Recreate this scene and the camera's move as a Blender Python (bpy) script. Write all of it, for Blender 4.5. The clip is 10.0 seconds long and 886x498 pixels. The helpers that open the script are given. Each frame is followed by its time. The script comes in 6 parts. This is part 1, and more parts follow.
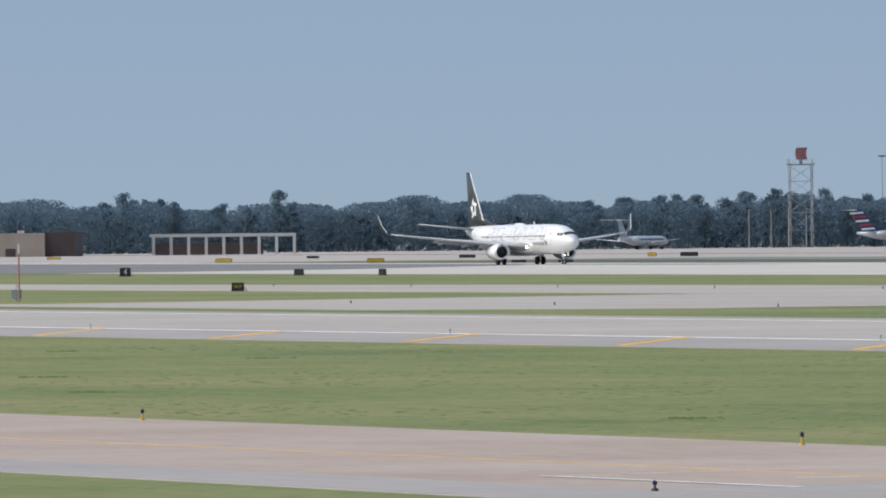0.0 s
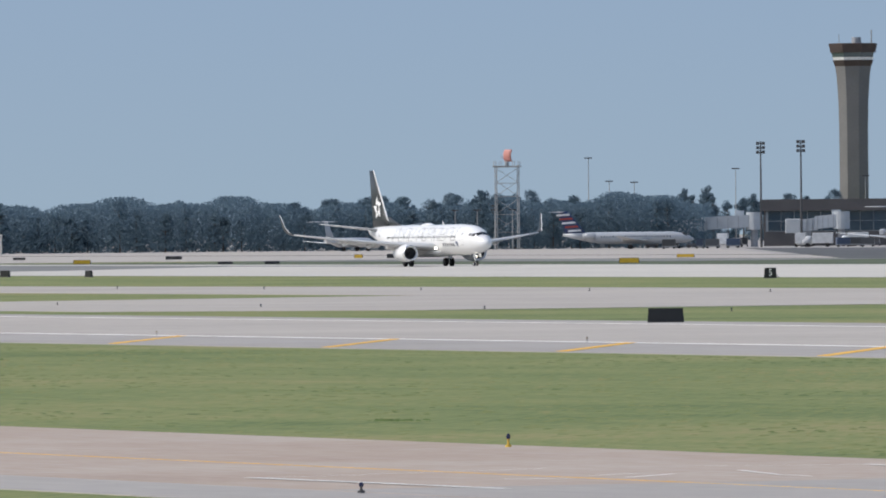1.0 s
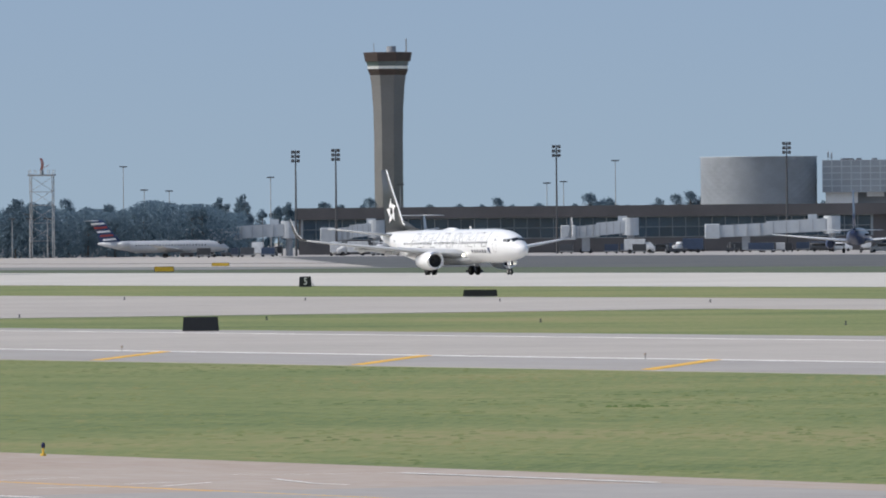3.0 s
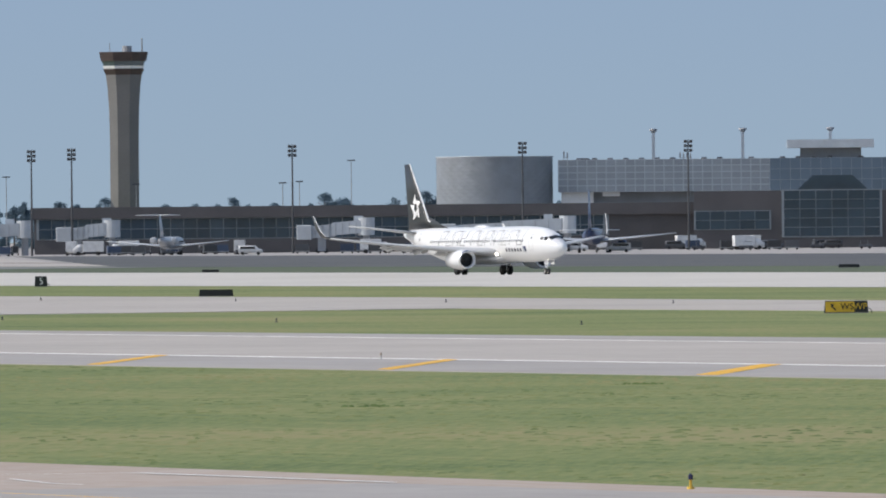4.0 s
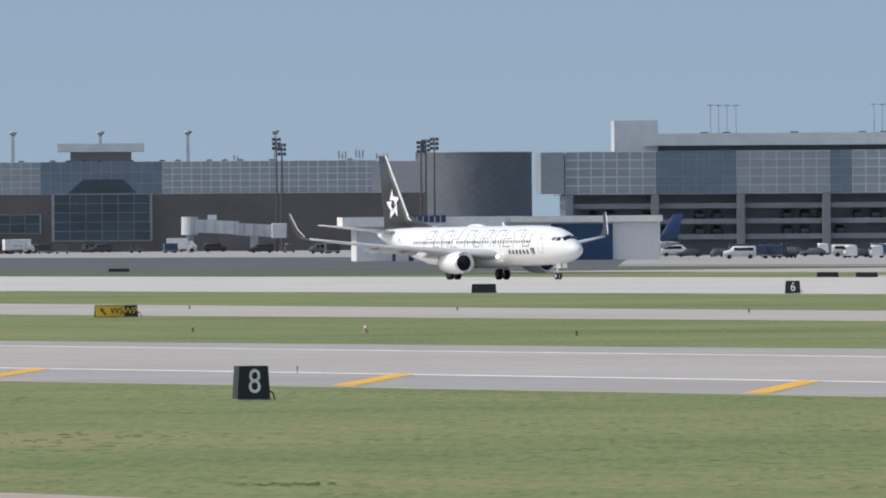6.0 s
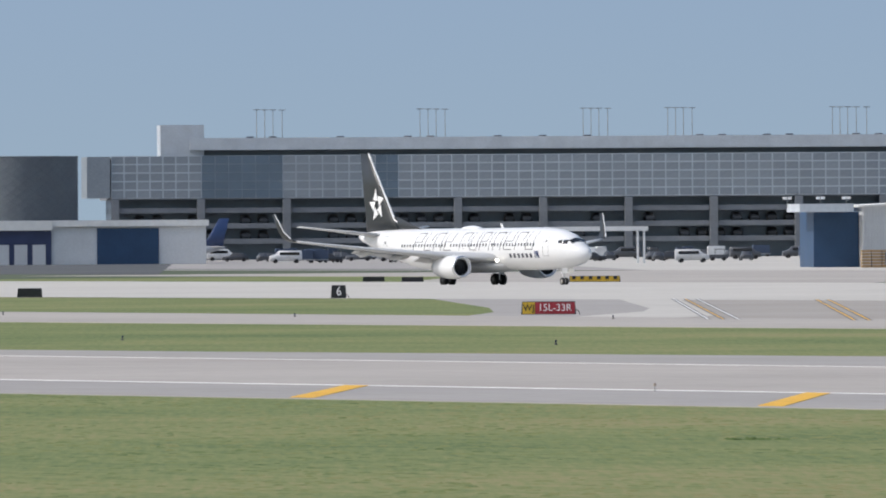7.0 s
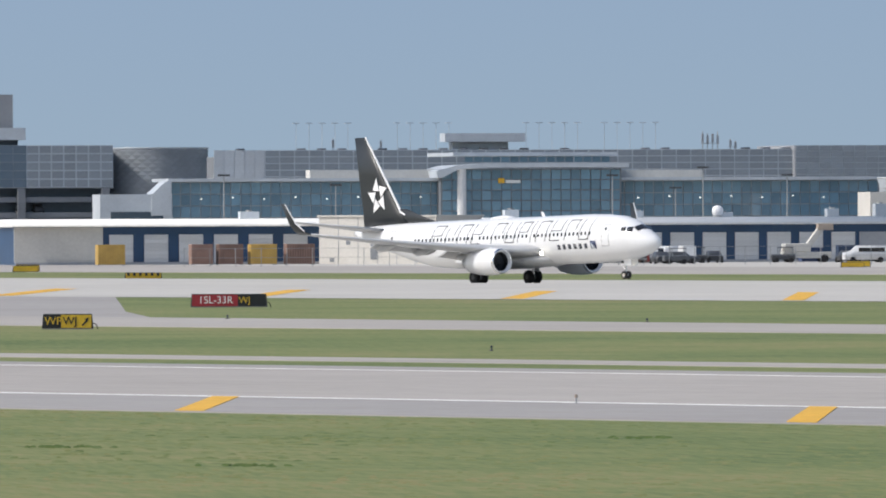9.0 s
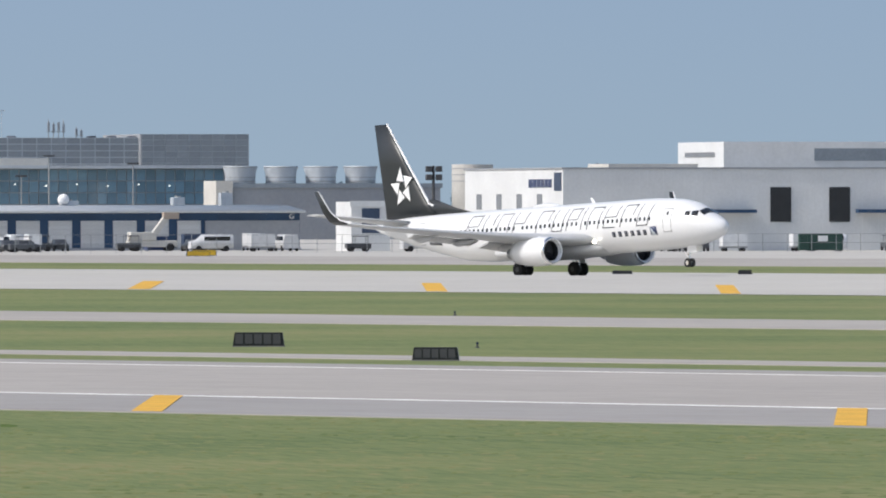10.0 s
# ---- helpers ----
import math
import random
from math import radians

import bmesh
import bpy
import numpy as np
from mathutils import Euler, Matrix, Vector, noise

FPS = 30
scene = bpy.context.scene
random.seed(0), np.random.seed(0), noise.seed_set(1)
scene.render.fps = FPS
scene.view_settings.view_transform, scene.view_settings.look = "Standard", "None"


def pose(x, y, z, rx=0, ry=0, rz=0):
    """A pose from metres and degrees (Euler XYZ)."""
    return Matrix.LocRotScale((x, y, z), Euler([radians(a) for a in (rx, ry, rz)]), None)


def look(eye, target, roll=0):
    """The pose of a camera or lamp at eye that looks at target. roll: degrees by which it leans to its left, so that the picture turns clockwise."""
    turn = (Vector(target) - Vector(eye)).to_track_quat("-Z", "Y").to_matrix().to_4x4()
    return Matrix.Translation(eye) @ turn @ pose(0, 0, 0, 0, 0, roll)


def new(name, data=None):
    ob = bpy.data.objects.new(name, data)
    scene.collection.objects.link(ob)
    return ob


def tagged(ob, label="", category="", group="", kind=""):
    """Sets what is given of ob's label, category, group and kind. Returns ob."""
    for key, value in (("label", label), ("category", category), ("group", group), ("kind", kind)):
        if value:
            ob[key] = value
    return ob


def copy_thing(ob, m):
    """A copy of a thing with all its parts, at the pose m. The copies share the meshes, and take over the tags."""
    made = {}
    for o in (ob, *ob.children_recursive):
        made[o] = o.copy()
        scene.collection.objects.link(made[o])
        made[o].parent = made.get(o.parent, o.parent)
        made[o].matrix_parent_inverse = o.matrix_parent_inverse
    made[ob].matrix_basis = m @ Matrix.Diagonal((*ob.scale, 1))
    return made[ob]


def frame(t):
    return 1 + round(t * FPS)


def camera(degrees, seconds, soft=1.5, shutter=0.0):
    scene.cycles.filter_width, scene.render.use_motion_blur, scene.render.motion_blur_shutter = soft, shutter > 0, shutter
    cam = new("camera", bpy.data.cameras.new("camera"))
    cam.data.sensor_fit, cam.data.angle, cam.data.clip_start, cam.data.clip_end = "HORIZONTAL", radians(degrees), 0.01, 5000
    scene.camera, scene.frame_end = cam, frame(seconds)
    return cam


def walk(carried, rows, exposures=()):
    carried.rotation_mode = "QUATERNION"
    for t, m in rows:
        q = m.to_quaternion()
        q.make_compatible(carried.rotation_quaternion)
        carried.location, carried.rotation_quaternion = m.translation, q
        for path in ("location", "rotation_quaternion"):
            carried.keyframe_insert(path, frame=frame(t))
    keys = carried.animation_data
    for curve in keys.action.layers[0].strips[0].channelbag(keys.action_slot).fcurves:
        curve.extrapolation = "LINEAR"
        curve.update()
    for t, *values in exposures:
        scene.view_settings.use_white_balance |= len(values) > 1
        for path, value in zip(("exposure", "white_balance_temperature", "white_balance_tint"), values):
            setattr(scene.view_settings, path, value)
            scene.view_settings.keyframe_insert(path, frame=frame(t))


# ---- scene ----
# ---- camera: it stands still on a raised stand and pans after the airliner ----
EYE = 6.03
cam = camera(4.581, 10.0, soft=1.9)
PAN = [
    (0.0, 68.5888, -0.1257, 0.5784), (0.5, 67.5983, -0.1270, 0.5295), (1.0, 67.0703, -0.1309, 0.5418),
    (1.5, 66.5314, -0.1209, 0.5624), (2.0, 65.8469, -0.1165, 0.5269), (2.5, 65.2332, -0.1091, 0.5302),
    (4.0, 63.2986, -0.1216, 0.5259), (4.5, 62.3941, -0.1296, 0.5081), (5.0, 61.5560, -0.1367, 0.4561),
    (5.5, 60.7325, -0.1334, 0.4180), (6.0, 59.5238, -0.1301, 0.4064), (6.2, 59.0259, -0.1314, 0.3742),
    (7.3, 56.4774, -0.1511, 0.3737), (7.5, 55.9789, -0.1815, 0.3721), (8.0, 54.4818, -0.1702, 0.3398),
    (8.5, 53.0012, -0.1830, 0.3031), (9.0, 51.4049, -0.1795, 0.2167), (9.5, 49.7423, -0.2145, 0.1275),
    (10.0, 48.0217, -0.2465, 0.0699),
]
walk(cam, [(t, pose(0, 0, EYE, 90 + p, r, y)) for t, y, p, r in PAN])

# ---- world, sun, exposure ----
SUN_DIR = Vector((-0.39, -0.921, 0.98)).normalized()
world = bpy.data.worlds.new("sky")
scene.world = world
world.use_nodes = True
wn = world.node_tree
sky = wn.nodes.new("ShaderNodeTexSky")
sky.sky_type = "NISHITA"
sky.sun_disc = False
sky.sun_elevation = math.asin(SUN_DIR.z)
sky.sun_rotation = math.atan2(SUN_DIR.x, SUN_DIR.y)
sky.dust_density = 2.5
wn.links.new(sky.outputs[0], wn.nodes["Background"].inputs[0])
wn.nodes["Background"].inputs[1].default_value = 0.15
sun = new("sun", bpy.data.lights.new("sun", "SUN"))
sun.data.energy, sun.data.angle, sun.data.color = 2.75, radians(0.6), (1.0, 0.965, 0.92)
sun.matrix_basis = look(SUN_DIR * 100, (0, 0, 0))
scene.view_settings.exposure = 0.0


# ---- materials ----
def mat(name, color, rough=0.7, metal=0.0, var=0.12, scale=1.0, fine=0.05, bump=0.0, glow=None, spec=0.5, vary=0.0, stretch=None):
    """A surface with patches of one size and grain of a finer one; vary: how far alike pieces differ."""
    m = bpy.data.materials.new(name)
    m.use_nodes = True
    nt = m.node_tree
    b = nt.nodes["Principled BSDF"]
    b.inputs["Roughness"].default_value = rough
    b.inputs["Metallic"].default_value = metal
    b.inputs["Specular IOR Level"].default_value = spec
    geo = nt.nodes.new("ShaderNodeTexCoord")
    vec = geo.outputs["Object"]
    if stretch:
        mp = nt.nodes.new("ShaderNodeMapping")
        mp.inputs["Scale"].default_value = stretch
        nt.links.new(vec, mp.inputs["Vector"])
        vec = mp.outputs[0]
    value = None
    for k, (sc, amount, detail) in enumerate(((scale, var, 4.0), (scale * 14, fine, 3.0))):
        n = nt.nodes.new("ShaderNodeTexNoise")
        n.inputs["Scale"].default_value = sc
        n.inputs["Detail"].default_value = detail
        nt.links.new(vec, n.inputs["Vector"])
        r = nt.nodes.new("ShaderNodeMapRange")
        r.inputs["From Min"].default_value, r.inputs["From Max"].default_value = 0.3, 0.7
        r.inputs["To Min"].default_value, r.inputs["To Max"].default_value = 1 - amount, 1 + amount
        nt.links.new(n.outputs["Fac"], r.inputs["Value"])
        if value is None:
            value = r.outputs[0]
        else:
            mul = nt.nodes.new("ShaderNodeMath")
            mul.operation = "MULTIPLY"
            nt.links.new(value, mul.inputs[0])
            nt.links.new(r.outputs[0], mul.inputs[1])
            value = mul.outputs[0]
    if vary:
        info = nt.nodes.new("ShaderNodeObjectInfo")
        r = nt.nodes.new("ShaderNodeMapRange")
        r.inputs["To Min"].default_value, r.inputs["To Max"].default_value = 1 - vary, 1 + vary
        nt.links.new(info.outputs["Random"], r.inputs["Value"])
        mul = nt.nodes.new("ShaderNodeMath")
        mul.operation = "MULTIPLY"
        nt.links.new(value, mul.inputs[0])
        nt.links.new(r.outputs[0], mul.inputs[1])
        value = mul.outputs[0]
    hsv = nt.nodes.new("ShaderNodeHueSaturation")
    hsv.inputs["Color"].default_value = (*color, 1)
    nt.links.new(value, hsv.inputs["Value"])
    nt.links.new(hsv.outputs[0], b.inputs["Base Color"])
    if bump:
        bp = nt.nodes.new("ShaderNodeBump")
        bp.inputs["Strength"].default_value = bump
        bp.inputs["Distance"].default_value = 0.02
        nt.links.new(value, bp.inputs["Height"])
        nt.links.new(bp.outputs[0], b.inputs["Normal"])
    if glow:
        b.inputs["Emission Color"].default_value = (*color, 1)
        b.inputs["Emission Strength"].default_value = glow
    return m


def leaf_light(nt, amount):
    """Lets light through thin leaves."""
    tl = nt.nodes.new("ShaderNodeBsdfTranslucent")
    nt.links.new(nt.nodes["Hue/Saturation/Value"].outputs[0], tl.inputs[0])
    mix = nt.nodes.new("ShaderNodeMixShader")
    mix.inputs[0].default_value = amount
    nt.links.new(nt.nodes["Principled BSDF"].outputs[0], mix.inputs[1])
    nt.links.new(tl.outputs[0], mix.inputs[2])
    nt.links.new(mix.outputs[0], nt.nodes["Material Output"].inputs[0])


def ground_mat(name, stops, patch, streak, grain, rough=0.95, bump=0.3, upright=False, lie=False):
    """Ground with colours run through large patches, long streaks and fine grain."""
    m = bpy.data.materials.new(name)
    m.use_nodes = True
    nt = m.node_tree
    b = nt.nodes["Principled BSDF"]
    b.inputs["Roughness"].default_value = rough
    b.inputs["Specular IOR Level"].default_value = 0.2
    co = nt.nodes.new("ShaderNodeTexCoord").outputs["Object"]
    total = None
    for scale, stretch, weight in ((patch, (1, 1, 1), 0.5), (streak, (1, 9, 1), 0.3), (grain, (1, 1, 1), 0.35)):
        mp = nt.nodes.new("ShaderNodeMapping")
        mp.inputs["Scale"].default_value = stretch
        if lie and weight == 0.35:
            turn = nt.nodes.new("ShaderNodeMapping")
            turn.inputs["Rotation"].default_value = (0, 0, radians(-148))
            nt.links.new(co, turn.inputs["Vector"])
            nt.links.new(turn.outputs[0], mp.inputs["Vector"])
            mp.inputs["Scale"].default_value = (0.22, 3.0, 1)
        else:
            nt.links.new(co, mp.inputs["Vector"])
        n = nt.nodes.new("ShaderNodeTexNoise")
        n.inputs["Scale"].default_value = scale
        n.inputs["Detail"].default_value = 5
        n.inputs["Roughness"].default_value = 0.65
        nt.links.new(mp.outputs[0], n.inputs["Vector"])
        mul = nt.nodes.new("ShaderNodeMath")
        mul.operation = "MULTIPLY"
        mul.inputs[1].default_value = weight
        nt.links.new(n.outputs["Fac"], mul.inputs[0])
        if total is None:
            total = mul.outputs[0]
        else:
            add = nt.nodes.new("ShaderNodeMath")
            nt.links.new(total, add.inputs[0])
            nt.links.new(mul.outputs[0], add.inputs[1])
            total = add.outputs[0]
    ramp = nt.nodes.new("ShaderNodeValToRGB")
    els = ramp.color_ramp.elements
    els[0].position, els[0].color = stops[0][0], (*stops[0][1], 1)
    els[1].position, els[1].color = stops[-1][0], (*stops[-1][1], 1)
    for p, c in stops[1:-1]:
        els.new(p).color = (*c, 1)
    nt.links.new(total, ramp.inputs[0])
    nt.links.new(ramp.outputs[0], b.inputs["Base Color"])
    if upright:
        up = nt.nodes.new("ShaderNodeCombineXYZ")
        up.inputs[2].default_value = 1.0
        nt.links.new(up.outputs[0], b.inputs["Normal"])
        geo = nt.nodes.new("ShaderNodeNewGeometry")
        shift = nt.nodes.new("ShaderNodeMapRange")
        shift.inputs["To Min"].default_value = -0.045
        shift.inputs["To Max"].default_value = 0.045
        nt.links.new(geo.outputs["Random Per Island"], shift.inputs["Value"])
        add = nt.nodes.new("ShaderNodeMath")
        nt.links.new(total, add.inputs[0])
        nt.links.new(shift.outputs[0], add.inputs[1])
        nt.links.new(add.outputs[0], ramp.inputs[0])
        return m
    bp = nt.nodes.new("ShaderNodeBump")
    bp.inputs["Strength"].default_value = bump
    bp.inputs["Distance"].default_value = 0.05
    nt.links.new(total, bp.inputs["Height"])
    nt.links.new(bp.outputs[0], b.inputs["Normal"])
    return m


def glass_mat(name, color, rough=0.08, vary=0.2):
    return mat(name, color, rough, 0.0, 0.15, 0.15, 0.05, spec=0.8, vary=vary)


GRASS_STOPS = ((0.43, (0.090, 0.126, 0.046)), (0.53, (0.146, 0.184, 0.071)), (0.60, (0.190, 0.210, 0.084)), (0.68, (0.242, 0.224, 0.108)))
GRASS = ground_mat("mown_grass", GRASS_STOPS, 0.03, 0.11, 1.1, lie=True)
GRASS_BLADE = ground_mat("grass_blade", GRASS_STOPS, 0.022, 0.07, 2.5, upright=True)
WEED_STOPS = ((0.44, (0.078, 0.122, 0.036)), (0.56, (0.105, 0.156, 0.048)), (0.68, (0.125, 0.170, 0.055)))
# grass of the far verge, its colour darkened and greyed for haze
HAZED_GRASS = ground_mat("hazed_grass", ((0.4, (0.065, 0.088, 0.058)), (0.65, (0.105, 0.125, 0.08))), 0.03, 0.08, 1.0)
WEED = ground_mat("weed_leaves", WEED_STOPS, 0.022, 0.07, 2.5, upright=True)
CONCRETE = ground_mat("runway_concrete", ((0.35, (0.31, 0.285, 0.262)), (0.6, (0.40, 0.372, 0.342)), (0.75, (0.455, 0.427, 0.392))), 0.03, 0.08, 0.8, 0.85, 0.1)
GREY_CONCRETE = ground_mat("shoulder_concrete", ((0.35, (0.275, 0.262, 0.25)), (0.6, (0.345, 0.328, 0.312)), (0.75, (0.39, 0.37, 0.35))), 0.05, 0.1, 0.9, 0.85, 0.1)
PALE = ground_mat("pale_concrete", ((0.35, (0.42, 0.40, 0.365)), (0.7, (0.53, 0.51, 0.47))), 0.03, 0.07, 0.8, 0.8, 0.1)
TAN = ground_mat("tan_taxiway", ((0.35, (0.27, 0.22, 0.19)), (0.5, (0.36, 0.29, 0.24)), (0.7, (0.42, 0.37, 0.33))), 0.06, 0.22, 1.2, 0.9, 0.15)
ASPHALT = ground_mat("worn_asphalt", ((0.35, (0.065, 0.07, 0.075)), (0.7, (0.115, 0.118, 0.12))), 0.03, 0.05, 0.9, 0.85, 0.15)
OLD_ASPHALT = ground_mat("old_grey_asphalt", ((0.35, (0.14, 0.145, 0.15)), (0.7, (0.215, 0.215, 0.21))), 0.03, 0.05, 0.9, 0.85, 0.15)
LINK = ground_mat("link_concrete", ((0.35, (0.285, 0.262, 0.238)), (0.7, (0.37, 0.345, 0.315))), 0.03, 0.07, 0.8, 0.85, 0.1)
WHITE_LINE = mat("white_line_paint", (0.78, 0.78, 0.76), 0.7, var=0.15, scale=0.4, fine=0.1)
YELLOW_LINE = mat("yellow_line_paint", (0.72, 0.40, 0.035), 0.7, var=0.12, scale=0.5, fine=0.12)
DARK_LINE = mat("black_line_paint", (0.06, 0.06, 0.06), 0.8)
WHITE_PAINT = mat("gloss_white_paint", (0.74, 0.75, 0.76), 0.22, var=0.03, scale=0.3, fine=0.015, spec=0.5)
WING_GREY = mat("wing_grey_paint", (0.50, 0.51, 0.52), 0.35, var=0.05, scale=0.5)
DARK_TAIL = mat("near_black_gloss_paint", (0.014, 0.018, 0.021), 0.38, var=0.1, scale=0.5)
SILVER = mat("polished_metal", (0.75, 0.75, 0.76), 0.25, 1.0, var=0.05, scale=2)
STEEL = mat("dull_steel", (0.35, 0.36, 0.37), 0.5, 0.7, var=0.15, scale=2)
TYRE = mat("black_rubber", (0.018, 0.018, 0.02), 0.8, var=0.2, scale=4)
DARK = mat("dark_recess", (0.02, 0.022, 0.025), 0.6)
DARK_GLASS = mat("cockpit_glass", (0.015, 0.018, 0.022), 0.06, spec=0.8)
LETTER_GREY = mat("grey_lettering", (0.085, 0.09, 0.10), 0.4)
LETTER_DARK = mat("dark_slate_lettering", (0.06, 0.065, 0.085), 0.4)
NAVY = mat("navy_paint", (0.035, 0.05, 0.12), 0.4, var=0.15, scale=0.3)
LAMP_ON = mat("landing_lamp", (1.0, 0.93, 0.78), 0.3, glow=5.0)
CEILING_LAMP = mat("ceiling_lamp_glow", (1.0, 0.97, 0.9), 0.3, glow=1.2)
# the blue-grey of distant haze is mixed into the leaf colour
LEAF = mat("hazy_blue_foliage", (0.140, 0.205, 0.255), 0.95, var=0.12, scale=0.3, fine=0.1, vary=0.12, spec=0.05)
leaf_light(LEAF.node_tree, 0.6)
BARK = mat("pine_bark", (0.10, 0.08, 0.065), 0.9, var=0.2, scale=3)
# brown wall, cooled towards grey-blue to carry the haze before the terminal
BROWN_WALL = mat("hazed_brown_precast_wall", (0.098, 0.094, 0.098), 0.85, var=0.1, scale=0.15, fine=0.05, vary=0.05)
TOWER_WALL = mat("tower_concrete", (0.168, 0.164, 0.162), 0.85, var=0.08, scale=0.08, fine=0.05)
RUST_BROWN = mat("dark_rust_cladding", (0.065, 0.045, 0.042), 0.6, var=0.15, scale=0.3)
TEAL_GLASS = glass_mat("blue_green_glazing", (0.14, 0.245, 0.32))
NIGHT_GLASS = glass_mat("dark_glazing", (0.034, 0.06, 0.085))
CAB_GLASS = glass_mat("dark_cab_glazing", (0.10, 0.135, 0.15))
MULLION = mat("aluminium_mullion", (0.27, 0.30, 0.325), 0.4, 0.3)
SCREEN = mat("perforated_metal_screen", (0.25, 0.285, 0.32), 0.55, 0.2, var=0.06, scale=0.2, fine=0.08, vary=0.09)
SCREEN_PALE = mat("pale_metal_screen", (0.48, 0.52, 0.56), 0.55, 0.1, var=0.08, scale=0.3, fine=0.06, vary=0.1)
SCREEN_BLUE = mat("blue_grey_screen_and_deck_shade", (0.12, 0.165, 0.215), 0.3, 0.1, var=0.1, scale=0.2, vary=0.08)
GREY_WALL = mat("grey_metal_cladding", (0.31, 0.325, 0.35), 0.6, var=0.08, scale=0.12, fine=0.05, vary=0.05)
WHITE_WALL = mat("white_metal_cladding", (0.67, 0.68, 0.685), 0.55, var=0.06, scale=0.2, fine=0.04, vary=0.04)
PALE_WALL = mat("off_white_precast", (0.55, 0.535, 0.50), 0.8, var=0.07, scale=0.2, fine=0.05, vary=0.05)
ROOF_WHITE = mat("white_roof_membrane", (0.74, 0.74, 0.72), 0.7, var=0.06, scale=0.1)
BLUE_WALL = mat("deep_blue_cladding", (0.020, 0.060, 0.135), 0.45, var=0.12, scale=0.25, fine=0.05, vary=0.06)
DOOR_GREY = mat("pale_roller_door", (0.60, 0.61, 0.62), 0.55, var=0.08, scale=0.4, vary=0.08)
TAN_WALL = mat("tan_block_wall", (0.36, 0.30, 0.25), 0.85, var=0.1, scale=0.2)
# concrete with a little blue haze worked into its grey
CONC_STRUCT = mat("hazed_garage_concrete", (0.185, 0.20, 0.22), 0.85, var=0.12, scale=0.2)
RED_WHITE = mat("orange_red_paint", (0.44, 0.19, 0.16), 0.5, var=0.1, scale=1)
ORANGE = mat("orange_plastic", (0.50, 0.15, 0.06), 0.5)
YELLOW_BOX = mat("yellow_container_paint", (0.50, 0.33, 0.09), 0.6, var=0.15, scale=0.7, vary=0.2)
RUSTY_BOX = mat("brown_container_paint", (0.24, 0.15, 0.12), 0.7, var=0.2, scale=0.7, vary=0.3)
WOOD = mat("raw_timber", (0.44, 0.31, 0.18), 0.8, var=0.2, scale=2)
GREEN_BOX = mat("dark_green_container_paint", (0.03, 0.075, 0.06), 0.6, var=0.2, scale=0.8)
SIGN_BLACK = mat("black_sign_panel", (0.014, 0.016, 0.02), 0.4, var=0.15, scale=2)
SIGN_YELLOW = mat("yellow_sign_panel", (0.62, 0.40, 0.03), 0.5, var=0.12, scale=2)
SIGN_RED = mat("red_sign_panel", (0.32, 0.022, 0.035), 0.5, var=0.1, scale=2)
SIGN_WHITE = mat("white_sign_paint", (0.82, 0.82, 0.82), 0.5)
SIGN_FRAME = mat("grey_sign_frame", (0.06, 0.062, 0.068), 0.6)
LIGHT_YELLOW = mat("yellow_fixture", (0.65, 0.42, 0.05), 0.5)
LIGHT_BLUE = mat("blue_black_lens", (0.02, 0.025, 0.07), 0.2)
VEHICLE_WHITE = mat("white_vehicle_paint", (0.64, 0.65, 0.66), 0.3, vary=0.15)
VEHICLE_BLUE = mat("blue_vehicle_paint", (0.035, 0.055, 0.10), 0.4, vary=0.3)
VEHICLE_DARK = mat("dark_vehicle_paint", (0.06, 0.065, 0.075), 0.35, vary=0.5)
VEHICLE_RED = mat("red_vehicle_paint", (0.30, 0.05, 0.04), 0.35, vary=0.3)
JET_GREY = mat("pale_grey_jet_paint", (0.42, 0.44, 0.47), 0.3, var=0.04, scale=0.4)
JET_BLUE = mat("dark_blue_jet_paint", (0.03, 0.055, 0.14), 0.3, var=0.1, scale=0.4)
BRIDGE_GREY = mat("jet_bridge_panels", (0.46, 0.49, 0.52), 0.6, var=0.08, scale=0.5, vary=0.1)

# ---- frame of the terminal buildings, turned against the runways ----
GRID = 62.0
EV = Vector((math.cos(radians(GRID)), math.sin(radians(GRID)), 0))
NV = Vector((-math.sin(radians(GRID)), math.cos(radians(GRID)), 0))


def grid_pose(e, n, z=0.0, turn=0.0):
    p = EV * e + NV * n
    return pose(p.x, p.y, z, 0, 0, GRID + turn)


def thing(name, m, label="", category="", group="", kind=""):
    ob = new(name)
    ob.empty_display_size = 0.5
    ob.matrix_basis = m
    return tagged(ob, label, category, group, kind)


def part(name, bm, material, parent, label=""):
    me = bpy.data.meshes.new(name)
    bm.to_mesh(me)
    bm.free()
    me.materials.append(material)
    ob = new(name, me)
    ob.parent = parent
    return tagged(ob, label)


def share(name, me, parent, loc, rot=None):
    ob = new(name, me)
    ob.parent = parent
    ob.location = loc
    if rot:
        ob.rotation_euler = rot
    return ob


def add_box(bm, x0, x1, y0, y1, z0, z1):
    m = Matrix.LocRotScale(((x0 + x1) / 2, (y0 + y1) / 2, (z0 + z1) / 2), None, (x1 - x0, y1 - y0, z1 - z0))
    bmesh.ops.create_cube(bm, size=1, matrix=m)
    return bm


def box(x0, x1, y0, y1, z0, z1, bevel=0.0):
    bm = add_box(bmesh.new(), x0, x1, y0, y1, z0, z1)
    if bevel:
        bmesh.ops.bevel(bm, geom=bm.edges[:], offset=bevel, segments=2, affect="EDGES", profile=0.5)
    return bm


